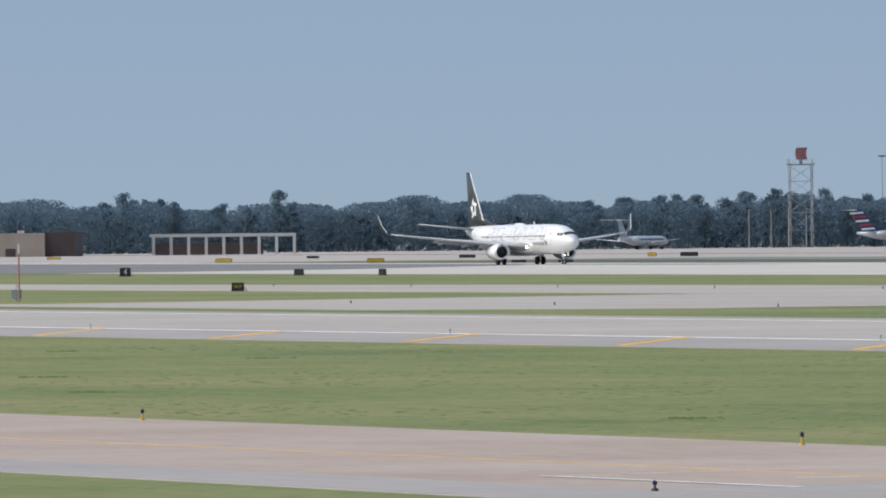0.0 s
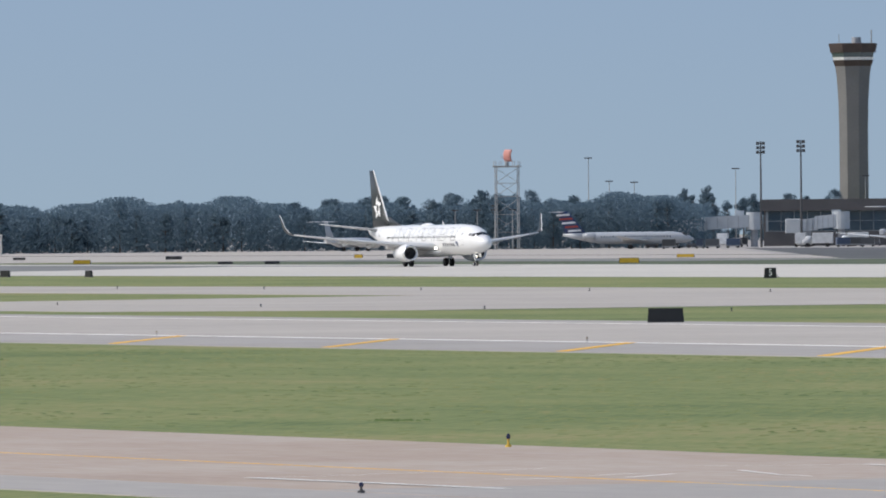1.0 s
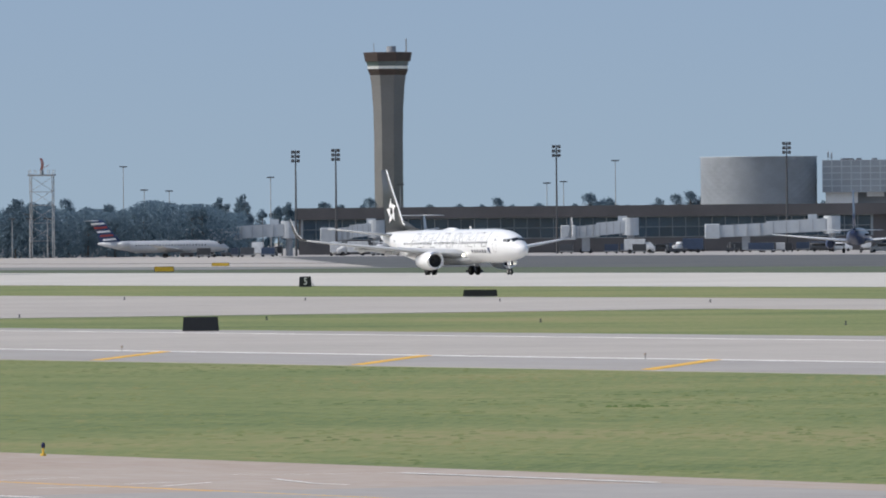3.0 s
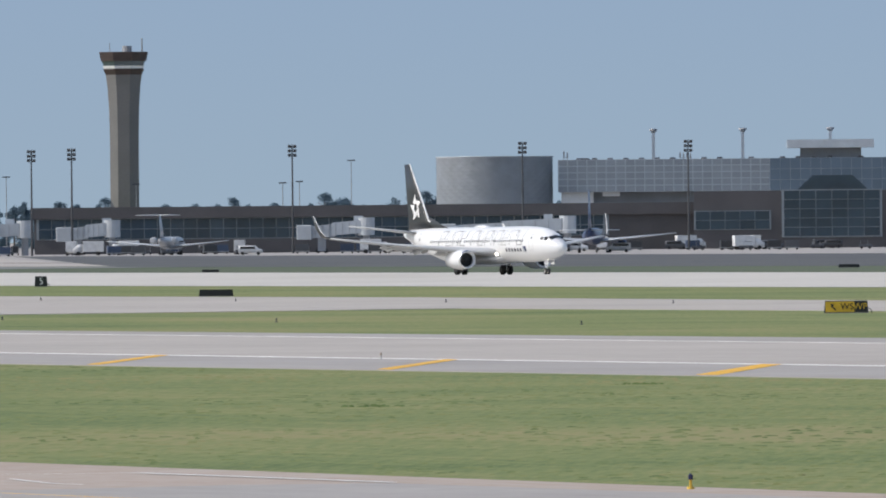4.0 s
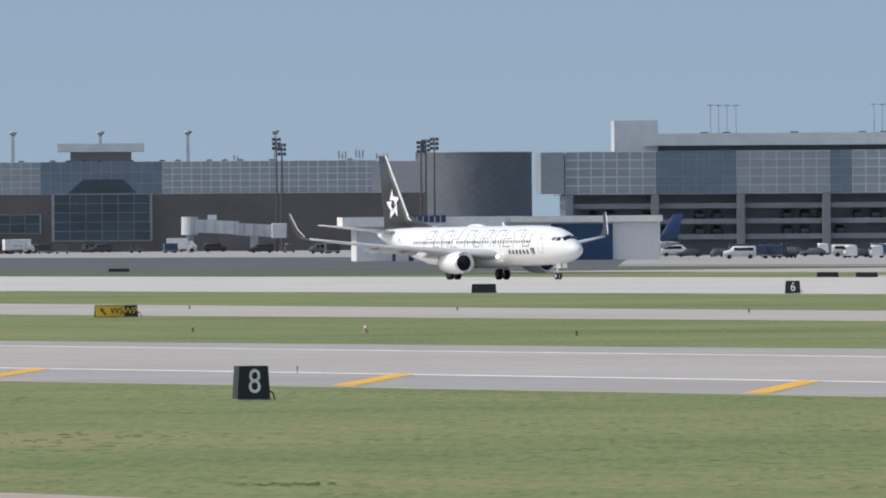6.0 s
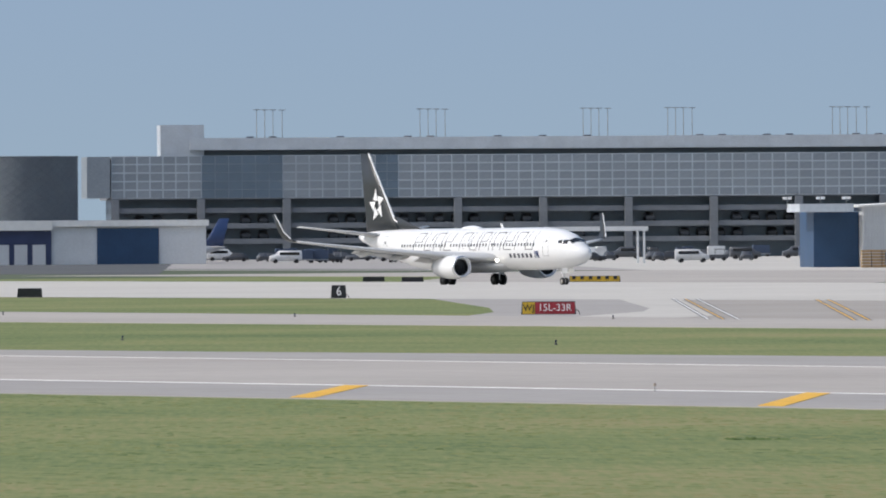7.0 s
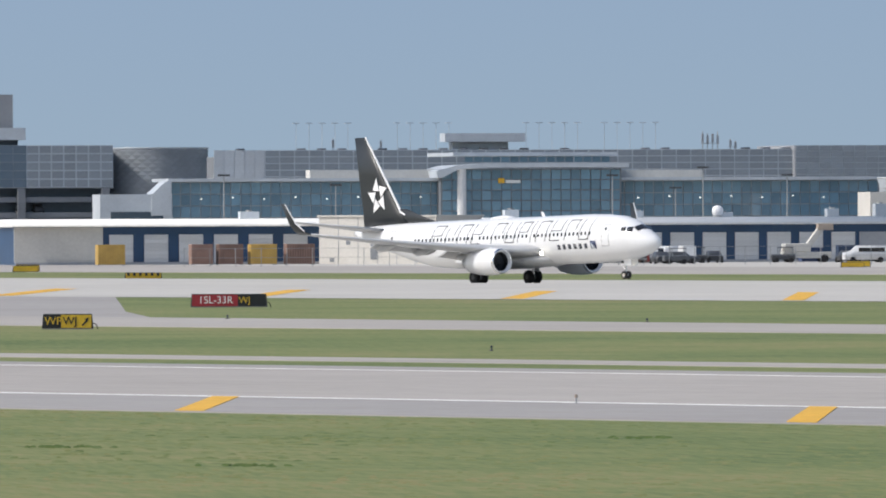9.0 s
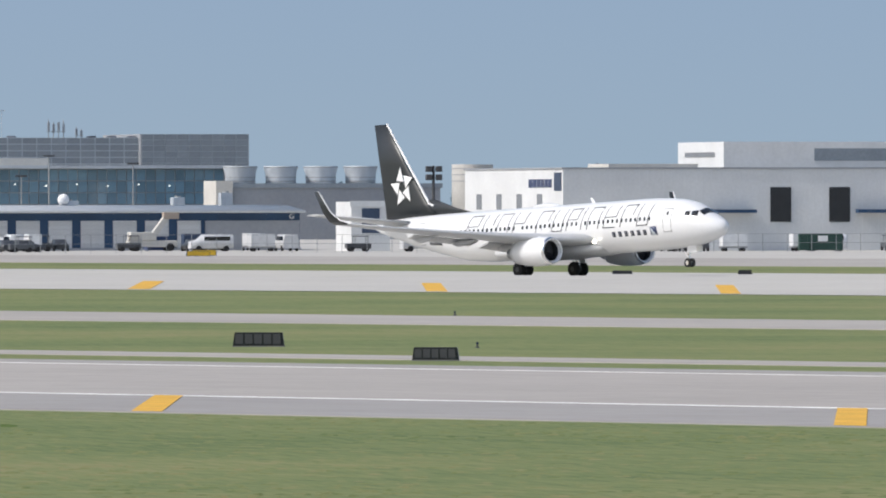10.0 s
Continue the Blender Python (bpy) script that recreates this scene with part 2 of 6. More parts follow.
def tube(bm, p0, p1, r0, r1=None, seg=8):
    r1 = r0 if r1 is None else r1
    a, b = Vector(p0), Vector(p1)
    q = (b - a).to_track_quat("Z", "Y").to_matrix().to_4x4()
    m = Matrix.Translation((a + b) / 2) @ q
    bmesh.ops.create_cone(bm, cap_ends=True, segments=seg, radius1=r0, radius2=r1, depth=(b - a).length, matrix=m)
    return bm


def mesh_of(bm, name, material):
    me = bpy.data.meshes.new(name)
    bm.to_mesh(me)
    bm.free()
    me.materials.append(material)
    return me


def prism(points, y0, y1):
    """A plate between y0 and y1 with the outline points (x, z)."""
    bm = bmesh.new()
    a = [bm.verts.new((x, y0, z)) for x, z in points]
    b = [bm.verts.new((x, y1, z)) for x, z in points]
    bm.faces.new(a)
    bm.faces.new(b[::-1])
    for i in range(len(a)):
        j = (i + 1) % len(a)
        bm.faces.new((a[i], b[i], b[j], a[j]))
    bmesh.ops.recalc_face_normals(bm, faces=bm.faces[:])
    return bm


def loft(rings, caps=True):
    """A skin over rings of equally many points."""
    bm = bmesh.new()
    vs = [[bm.verts.new(p) for p in ring] for ring in rings]
    k = len(vs[0])
    for a, b in zip(vs, vs[1:]):
        for i in range(k):
            bm.faces.new((a[i], a[(i + 1) % k], b[(i + 1) % k], b[i]))
    if caps:
        bm.faces.new(vs[0])
        bm.faces.new(vs[-1])
    bmesh.ops.recalc_face_normals(bm, faces=bm.faces[:])
    for f in bm.faces:
        f.smooth = len(f.verts) == 4
    return bm


def text_mesh(text, size, depth=0.01):
    cu = bpy.data.curves.new("text", "FONT")
    cu.body, cu.size, cu.extrude = text, size, depth
    cu.align_x, cu.align_y = "CENTER", "CENTER"
    ob = bpy.data.objects.new("text", cu)
    me = bpy.data.meshes.new_from_object(ob)
    bpy.data.objects.remove(ob)
    bpy.data.curves.remove(cu)
    return me


# ---- ground: one sheet of grass out to the horizon, paved strips on it ----
def sheet(name, outline, z, material, kind="structure", label="", category=""):
    """A paved slab of the outline (x, y), its top at z, its sides going below the grass."""
    bm = bmesh.new()
    top = [bm.verts.new((x, y, z)) for x, y in outline]
    low = [bm.verts.new((x, y, -0.3)) for x, y in outline]
    bm.faces.new(top)
    for i in range(len(top)):
        j = (i + 1) % len(top)
        bm.faces.new((top[i], low[i], low[j], top[j]))
    bmesh.ops.recalc_face_normals(bm, faces=bm.faces[:])
    me = mesh_of(bm, name, material)
    return tagged(new(name, me), label, category, kind=kind)


def strip(name, x0, x1, y0, y1, z, material, label="", category=""):
    return sheet(name, ((x0, y0), (x1, y0), (x1, y1), (x0, y1)), z, material, "structure", label, category)


bm = bmesh.new()
bmesh.ops.create_grid(bm, x_segments=40, y_segments=40, size=4900)
ground = new("ground", mesh_of(bm, "ground", GRASS))
tagged(ground, "flat mown grass field with dry yellowish patches", "grass", kind="structure")

# nearest taxiway
strip("taxiway_near", -900, 300, 95, 118.3, 0.03, TAN, "tan stained concrete taxiway with white markings", "taxiway")
strip("taxiway_shoulder", -900, 300, 90, 95, 0.026, GREY_CONCRETE, "grey concrete taxiway shoulder", "taxiway")
sheet("taxiway_patch", ((-231.9, 103.93), (-232.0, 107.07), (-232.5, 111.34), (-231.1, 114.89), (-150, 118), (-150, 95.1), (-231.9, 95.1)), 0.036, GREY_CONCRETE, "structure", "grey newer concrete patch of the taxiway", "taxiway")
# nearer runway
strip("runway_shoulder_near", -3000, 800, 205, 223, 0.03, GREY_CONCRETE, "grey runway shoulder with yellow stripes", "shoulder")
strip("runway_near", -3000, 800, 223, 266, 0.034, CONCRETE, "light grey concrete runway with white edge lines", "runway")
sheet("runway_shoulder_far", ((-3000, 266), (800, 266), (800, 271), (-376, 271), (-394, 280.2), (-394, 287.4), (-455, 279), (-540, 274.5), (-640, 272), (-3000, 272)), 0.03, GREY_CONCRETE, "structure", "grey runway shoulder widening towards a path", "shoulder")
# service path and middle taxiway
strip("service_path", -394, 800, 280.2, 287.4, 0.03, CONCRETE, "narrow pale concrete path through the grass", "path")
sheet("taxiway_middle", ((-1500, 362), (800, 359), (800, 386), (-432, 388), (-600, 398), (-740, 408), (-830, 415), (-985, 409), (-1100, 396), (-1500, 388)), 0.03, CONCRETE, "structure", "pale grey concrete taxiway", "taxiway")
sheet("taxiway_connector", ((-838, 283), (-733, 283), (-712, 300), (-715, 362), (-858, 362), (-836, 295)), 0.026, CONCRETE, "structure", "concrete connector between runway and taxiway", "taxiway")
# link between middle taxiway and the far runway
sheet("taxiway_link", ((-578, 387), (-530, 387), (-545, 395), (-568, 411), (-617, 445), (-668, 483), (-690, 494), (-731, 494), (-597, 406)), 0.026, LINK, "structure", "broad tan-grey concrete taxiway link with yellow lines", "taxiway")
sheet("link_edge", ((-588, 387), (-578, 387), (-597, 406), (-731, 494), (-740, 494), (-655, 440), (-632, 424)), 0.028, PALE, "structure", "pale concrete edge of the taxiway link", "taxiway")
sheet("link_edge_far", ((-530, 387), (-545, 395), (-568, 411), (-617, 445), (-668, 483), (-690, 494), (-674, 494), (-564, 412), (-527, 387)), 0.028, PALE, "structure", "pale concrete edge of the taxiway link", "taxiway")
sheet("link_shoulder", ((-600, 387.5), (-588, 387.5), (-632, 424), (-655, 440), (-740, 494), (-768, 494), (-676, 440), (-640, 417)), 0.024, GREY_CONCRETE, "structure", "grey asphalt shoulder of the taxiway link", "shoulder")
sheet("link_shoulder_far", ((-527, 387.5), (-564, 412), (-674, 494), (-658, 494), (-553, 416), (-512, 387.5)), 0.024, GREY_CONCRETE, "structure", "grey asphalt shoulder of the taxiway link", "shoulder")
# far runway, with a slight crown
bm = bmesh.new()
rows_y = ((490, 0.03), (531, 0.16), (558, 0.5), (575, 0.24), (600, 0.2), (632, 0.06))
vs = [[bm.verts.new((x, y, z)) for y, z in rows_y] for x in (-3600, -2400, -1600, -1000, -400, 900)]
for a, b in zip(vs, vs[1:]):
    for i in range(len(rows_y) - 1):
        bm.faces.new((a[i], b[i], b[i + 1], a[i + 1]))
runway_far = new("runway_far", mesh_of(bm, "runway_far", PALE))
tagged(runway_far, "pale sunlit concrete runway, slightly crowned", "runway", kind="structure")
# worn asphalt stretch of the far runway
bm = bmesh.new()
vs = [[bm.verts.new((x0 + (y - 490) * slope, y, z + 0.012)) for y, z in rows_y[:-1]] for x0, slope in ((-3600, 0.0), (-2400, 0.0), (-1390, 0.0))]
for a, b in zip(vs, vs[1:]):
    for i in range(len(rows_y) - 2):
        bm.faces.new((a[i], b[i], b[i + 1], a[i + 1]))
tagged(new("runway_far_asphalt", mesh_of(bm, "runway_far_asphalt", OLD_ASPHALT)), "grey worn asphalt stretch of the runway", "runway", kind="structure")
# beyond the far runway
strip("verge_asphalt", -1745, -1540, 690, 738, 0.03, OLD_ASPHALT, "grey asphalt between verge and apron", "asphalt")
strip("hazed_verge", -1700, -1130, 633, 800, 0.012, HAZED_GRASS, "dark grass verge beside the runway, haze put into its colour", "grass")
sheet("apron_patch", ((-1560, 728), (-1195, 728), (-1660, 1015), (-2230, 1015)), 0.045, ASPHALT, "structure", "dark asphalt patch beyond the runway", "asphalt")
sheet("bare_verge", ((-4300, 637), (-1745, 637), (-1740, 738), (-1600, 746), (-2250, 1015), (-4300, 1015)), 0.042, CONCRETE, "structure", "pale dusty concrete verge beyond the runway", "concrete")
strip("taxiway_far", -1190, 900, 705, 800, 0.03, CONCRETE, "grey concrete taxiway beyond the runway", "taxiway")
sheet("taxiway_far_link", ((-985, 630), (-900, 630), (-985, 706), (-1090, 706)), 0.029, CONCRETE, "structure", "pale concrete taxiway mouth", "taxiway")
sheet("apron", ((-4300, 800), (900, 800), (900, 1000), (-900, 1000), (-2300, 2300), (-4300, 2300)), 0.036, GREY_CONCRETE, "structure", "pale concrete apron before the terminals", "apron")
sheet("apron_east", ((-1190, 800), (900, 800), (900, 1000), (-1000, 1150), (-1800, 1150)), 0.04, PALE, "structure", "sunlit pale concrete apron before the docks", "apron")
strip("service_road", -4300, -1250, 812, 822, 0.05, ASPHALT, "dark service road along the apron", "road")


# painted lines
def line(name, x0, x1, y0, y1, z, material, label):
    return tagged(new(name, mesh_of(box(x0, x1, y0, y1, z - 0.01, z), name, material)), label, "marking", kind="structure")


line("edge_line", -3000, 800, 222.5, 223.2, 0.045, WHITE_LINE, "white painted runway edge line")
line("edge_line", -3000, 800, 264.1, 264.4, 0.045, WHITE_LINE, "white painted runway edge line")
line("taxiway_line", -900, 300, 104.2, 104.24, 0.042, YELLOW_LINE, "faint yellow taxiway line")


def slant_mark(x, y0, y1, run, width, z, z1=None):
    """A slanting shoulder stripe, its inner end at x, its outer end run further on."""
    bm = bmesh.new()
    vs = [bm.verts.new(p) for p in ((x + run - width, y0, z), (x + run, y0, z), (x, y1, z1 or z), (x - width, y1, z1 or z))]
    bm.faces.new(vs)
    ex = bmesh.ops.extrude_face_region(bm, geom=bm.faces[:])
    bmesh.ops.translate(bm, verts=[v for v in ex["geom"] if isinstance(v, bmesh.types.BMVert)], vec=(0, 0, -0.01))
    ob = new("shoulder_stripe", mesh_of(bm, "shoulder_stripe", YELLOW_LINE))
    return tagged(ob, "slanting yellow stripe painted on the runway shoulder", "marking", "runway shoulder stripes", "structure")


for k in range(-12, 14):
    slant_mark(-502.4 + 30.28 * k + 0.05 * max(0, k), 205.8, 222.9, 30.6 - 1.45 * k, 2.15 - 0.1 * k if k > 2 else 1.4, 0.046)
for k in range(-2, 6):
    slant_mark(-651.4 + 30.48 * k, 492.5, 531, 43.5 - 2.2 * max(0, k - 2), 2.6 - 0.25 * k, 0.06, 0.185)

# ---- sky behind everything ----
bm = bmesh.new()
ring = []
for k in range(41):
    a = radians(-100 + 80 * k / 40)
    ring.append((4930 * math.sin(a), 4930 * math.cos(a)))
cols = [[bm.verts.new((x, y, z)) for z in (-20, 150, 330)] for x, y in ring]
for a, b in zip(cols, cols[1:]):
    for i in range(2):
        bm.faces.new((a[i], a[i + 1], b[i + 1], b[i]))
m = bpy.data.materials.new("hazy_blue_sky")
m.use_nodes = True
nt = m.node_tree
nt.nodes.remove(nt.nodes["Principled BSDF"])
em = nt.nodes.new("ShaderNodeEmission")
co = nt.nodes.new("ShaderNodeTexCoord")
sep = nt.nodes.new("ShaderNodeSeparateXYZ")
nt.links.new(co.outputs["Object"], sep.inputs[0])
rg = nt.nodes.new("ShaderNodeMapRange")
rg.inputs["From Max"].default_value = 130
nt.links.new(sep.outputs["Z"], rg.inputs["Value"])
ramp = nt.nodes.new("ShaderNodeValToRGB")
ramp.color_ramp.elements[0].color = (0.325, 0.428, 0.535, 1)
ramp.color_ramp.elements[1].color = (0.288, 0.396, 0.548, 1)
nt.links.new(rg.outputs[0], ramp.inputs[0])
nt.links.new(ramp.outputs[0], em.inputs[0])
nt.links.new(em.outputs[0], nt.nodes["Material Output"].inputs[0])
tagged(new("backdrop", mesh_of(bm, "backdrop", m)), "plain hazy blue afternoon sky", "sky", kind="structure")


# ---- airliner: nose towards +x, origin on the ground between the main wheels ----
FUS_Z, FUS_RY, FUS_RZ = 3.42, 1.88, 2.0
# station x, half width, top z, bottom z
STATIONS = (
    (19.85, 0.05, 3.0, 2.88), (19.78, 0.24, 3.17, 2.68), (19.58, 0.46, 3.36, 2.46), (19.1, 0.78, 3.64, 2.18), (18.4, 1.1, 3.98, 1.94),
    (17.6, 1.35, 4.44, 1.75), (16.75, 1.54, 4.86, 1.62), (15.45, 1.74, 5.18, 1.50), (13.6, 1.86, 5.35, 1.43),
    (11.5, 1.88, 5.42, 1.42), (-6.0, 1.88, 5.42, 1.42), (-9.0, 1.84, 5.42, 1.62), (-12.0, 1.62, 5.41, 2.25),
    (-15.0, 1.18, 5.36, 3.02), (-17.5, 0.72, 5.25, 3.72), (-19.2, 0.38, 5.08, 4.22), (-19.9, 0.14, 4.92, 4.50),
)


def fus_ring(x, hw, top, bot, seg=28, grow=0.0):
    c, h = (top + bot) / 2, (top - bot) / 2
    return [(x, (hw + grow) * math.sin(2 * math.pi * k / seg), c + (h + grow) * math.cos(2 * math.pi * k / seg)) for k in range(seg)]


def station(x):
    for a, b in zip(STATIONS, STATIONS[1:]):
        if a[0] >= x >= b[0]:
            k = (a[0] - x) / (a[0] - b[0])
            return [p + (q - p) * k for p, q in zip(a[1:], b[1:])]
    return STATIONS[-1][1:]


def side_y(x, z, out=0.0):
    """Half width of the fuselage at x and height z."""
    hw, top, bot = station(x)
    c, h = (top + bot) / 2, (top - bot) / 2
    k = max(0.0, 1 - ((z - c) / h) ** 2)
    return hw * math.sqrt(k) + out


def skin_patch(corners, side, out=0.012, steps=4):
    """A thin plate lying on the fuselage's side; corners (x, z) of a quadrangle, bottom pair and top pair."""
    (ax, az), (bx, bz), (cx, cz), (dx, dz) = corners
    bm = bmesh.new()
    grid = []
    for i in range(steps + 1):
        v = i / steps
        row = []
        for j in range(3):
            u = j / 2
            x = (ax + (bx - ax) * u) * (1 - v) + (dx + (cx - dx) * u) * v
            z = (az + (bz - az) * u) * (1 - v) + (dz + (cz - dz) * u) * v
            row.append(bm.verts.new((x, side * side_y(x, z, out), z)))
        grid.append(row)
    for a, b in zip(grid, grid[1:]):
        for j in range(2):
            f = bm.faces.new((a[j], a[j + 1], b[j + 1], b[j]))
            f.smooth = True
    ex = bmesh.ops.extrude_face_region(bm, geom=bm.faces[:])
    for v in ex["geom"]:
        if isinstance(v, bmesh.types.BMVert):
            v.co.y -= side * 0.03
    bmesh.ops.recalc_face_normals(bm, faces=bm.faces[:])
    return bm


def foil(le, chord, thick, seg=9):
    """Points of a wing section round a leading edge (x, y, z); chord runs aft."""
    x0, y0, z0 = le
    up, lo = [], []
    for k in range(seg + 1):
        u = 0.5 - 0.5 * math.cos(math.pi * k / seg)
        h = thick * chord * (2.97 * math.sqrt(u) - 1.26 * u - 3.52 * u ** 2 + 2.84 * u ** 3 - 1.03 * u ** 4)
        up.append((x0 - chord * u, y0, z0 + h * 0.62))
        lo.append((x0 - chord * u, y0, z0 - h * 0.42))
    return up + lo[-2:0:-1]


def upright_foil(le, chord, thick, seg=9):
    x0, y0, z0 = le
    a, b = [], []
    for k in range(seg + 1):
        u = 0.5 - 0.5 * math.cos(math.pi * k / seg)
        h = thick * chord * (2.97 * math.sqrt(u) - 1.26 * u - 3.52 * u ** 2 + 2.84 * u ** 3 - 1.03 * u ** 4) / 2
        a.append((x0 - chord * u, y0 + h, z0))
        b.append((x0 - chord * u, y0 - h, z0))
    return a + b[-2:0:-1]


# distance out, leading edge, chord
WING = ((1.2, 7.4, 8.9), (3.0, 5.75, 7.15), (5.8, 3.6, 5.1), (10.6, 0.45, 3.6), (14.8, -2.2, 2.35), (17.3, -3.75, 1.6))


def wing_z(y):
    return 2.35 + abs(y) * 0.082 + 0.0017 * y * y


def nacelle_profile(parent, side):
    yc, zc, x0 = 4.83 * side, 1.72, 5.6
    seg = 28

    def ring(x, r, flat=1.0):
        return [(x, yc + r * math.sin(2 * math.pi * k / seg), zc + r * math.cos(2 * math.pi * k / seg) * (flat if math.cos(2 * math.pi * k / seg) < 0 else 1.0)) for k in range(seg)]

    rings = [ring(x0 - d, r, 0.93) for d, r in ((0.30, 0.80), (0.12, 0.86), (0.02, 0.93), (0.0, 0.98), (0.06, 1.03), (0.3, 1.09), (0.9, 1.16), (1.8, 1.18), (2.7, 1.12), (3.5, 0.98), (3.9, 0.90), (3.88, 0.84), (3.5, 0.82))]
    eng = part("engine", loft(rings, caps=False), WHITE_PAINT, parent, "white engine nacelle with a bare metal lip")
    lip = loft([ring(x0 + 0.006 - d, r, 0.93) for d, r in ((0.12, 0.87), (0.03, 0.935), (0.0, 0.985), (0.05, 1.04), (0.2, 1.085))], caps=False)
    part("inlet_lip", lip, SILVER, eng, "polished metal inlet lip")
    part("inlet_duct", loft([ring(x0 - d, r) for d, r in ((0.1, 0.86), (0.6, 0.80), (1.1, 0.80))], caps=False), DARK, eng)
    part("fan_backing", tube(bmesh.new(), (x0 - 1.1, yc, zc), (x0 - 1.0, yc, zc), 0.80, seg=28), DARK, eng)
    for k in range(24):
        a = 2 * math.pi * k / 24
        d, w = Vector((0, math.sin(a), math.cos(a))), Vector((0, math.cos(a), -math.sin(a)))
        p = Vector((x0 - 0.9, yc, zc))
        q = [p + d * 0.25 - w * 0.02, p + d * 0.25 + w * 0.05 + Vector((0.05, 0, 0)), p + d * 0.79 + w * 0.1 + Vector((0.09, 0, 0)), p + d * 0.79 - w * 0.05]
        bm = bmesh.new()
        bm.faces.new([bm.verts.new(v) for v in q])
        part("fan_blade", bm, SIGN_FRAME, eng)
    part("spinner", tube(bmesh.new(), (x0 - 1.0, yc, zc), (x0 - 0.5, yc, zc), 0.27, 0.02, 14), DARK_LINE, eng)
    part("exhaust", loft([ring(x0 - d, r) for d, r in ((3.3, 0.62), (4.1, 0.55), (4.8, 0.42))]), STEEL, eng, "bare metal exhaust cone")
    pyl = prism(((x0 - 0.9, zc + 0.95), (x0 - 3.2, zc + 0.6), (x0 - 5.4, 2.55), (x0 - 4.0, 2.95), (x0 - 2.4, 2.92), (x0 - 1.4, zc + 1.22)), yc - 0.16, yc + 0.16)
    part("pylon", pyl, WHITE_PAINT, eng)


def wheel(parent, x, y, r, w, name="wheel"):
    bm = bmesh.new()
    prof = ((-w / 2, r * 0.55), (-w / 2, r * 0.86), (-w * 0.38, r * 0.97), (-w * 0.2, r), (w * 0.2, r), (w * 0.38, r * 0.97), (w / 2, r * 0.86), (w / 2, r * 0.55))
    rings = [[(r0 * math.sin(2 * math.pi * k / 24), yy, r0 * math.cos(2 * math.pi * k / 24)) for k in range(24)] for yy, r0 in prof]
    bm.free()
    t = part("tyre", loft(rings), TYRE, parent)
    t.location = (x, y, r)
    part("rim", tube(bmesh.new(), (x, y - w * 0.52, r), (x, y + w * 0.52, r), r * (0.5 if name == "nose" else 0.36), seg=16), SILVER if name == "nose" else SIGN_FRAME, parent)
    return t


TYRES = []


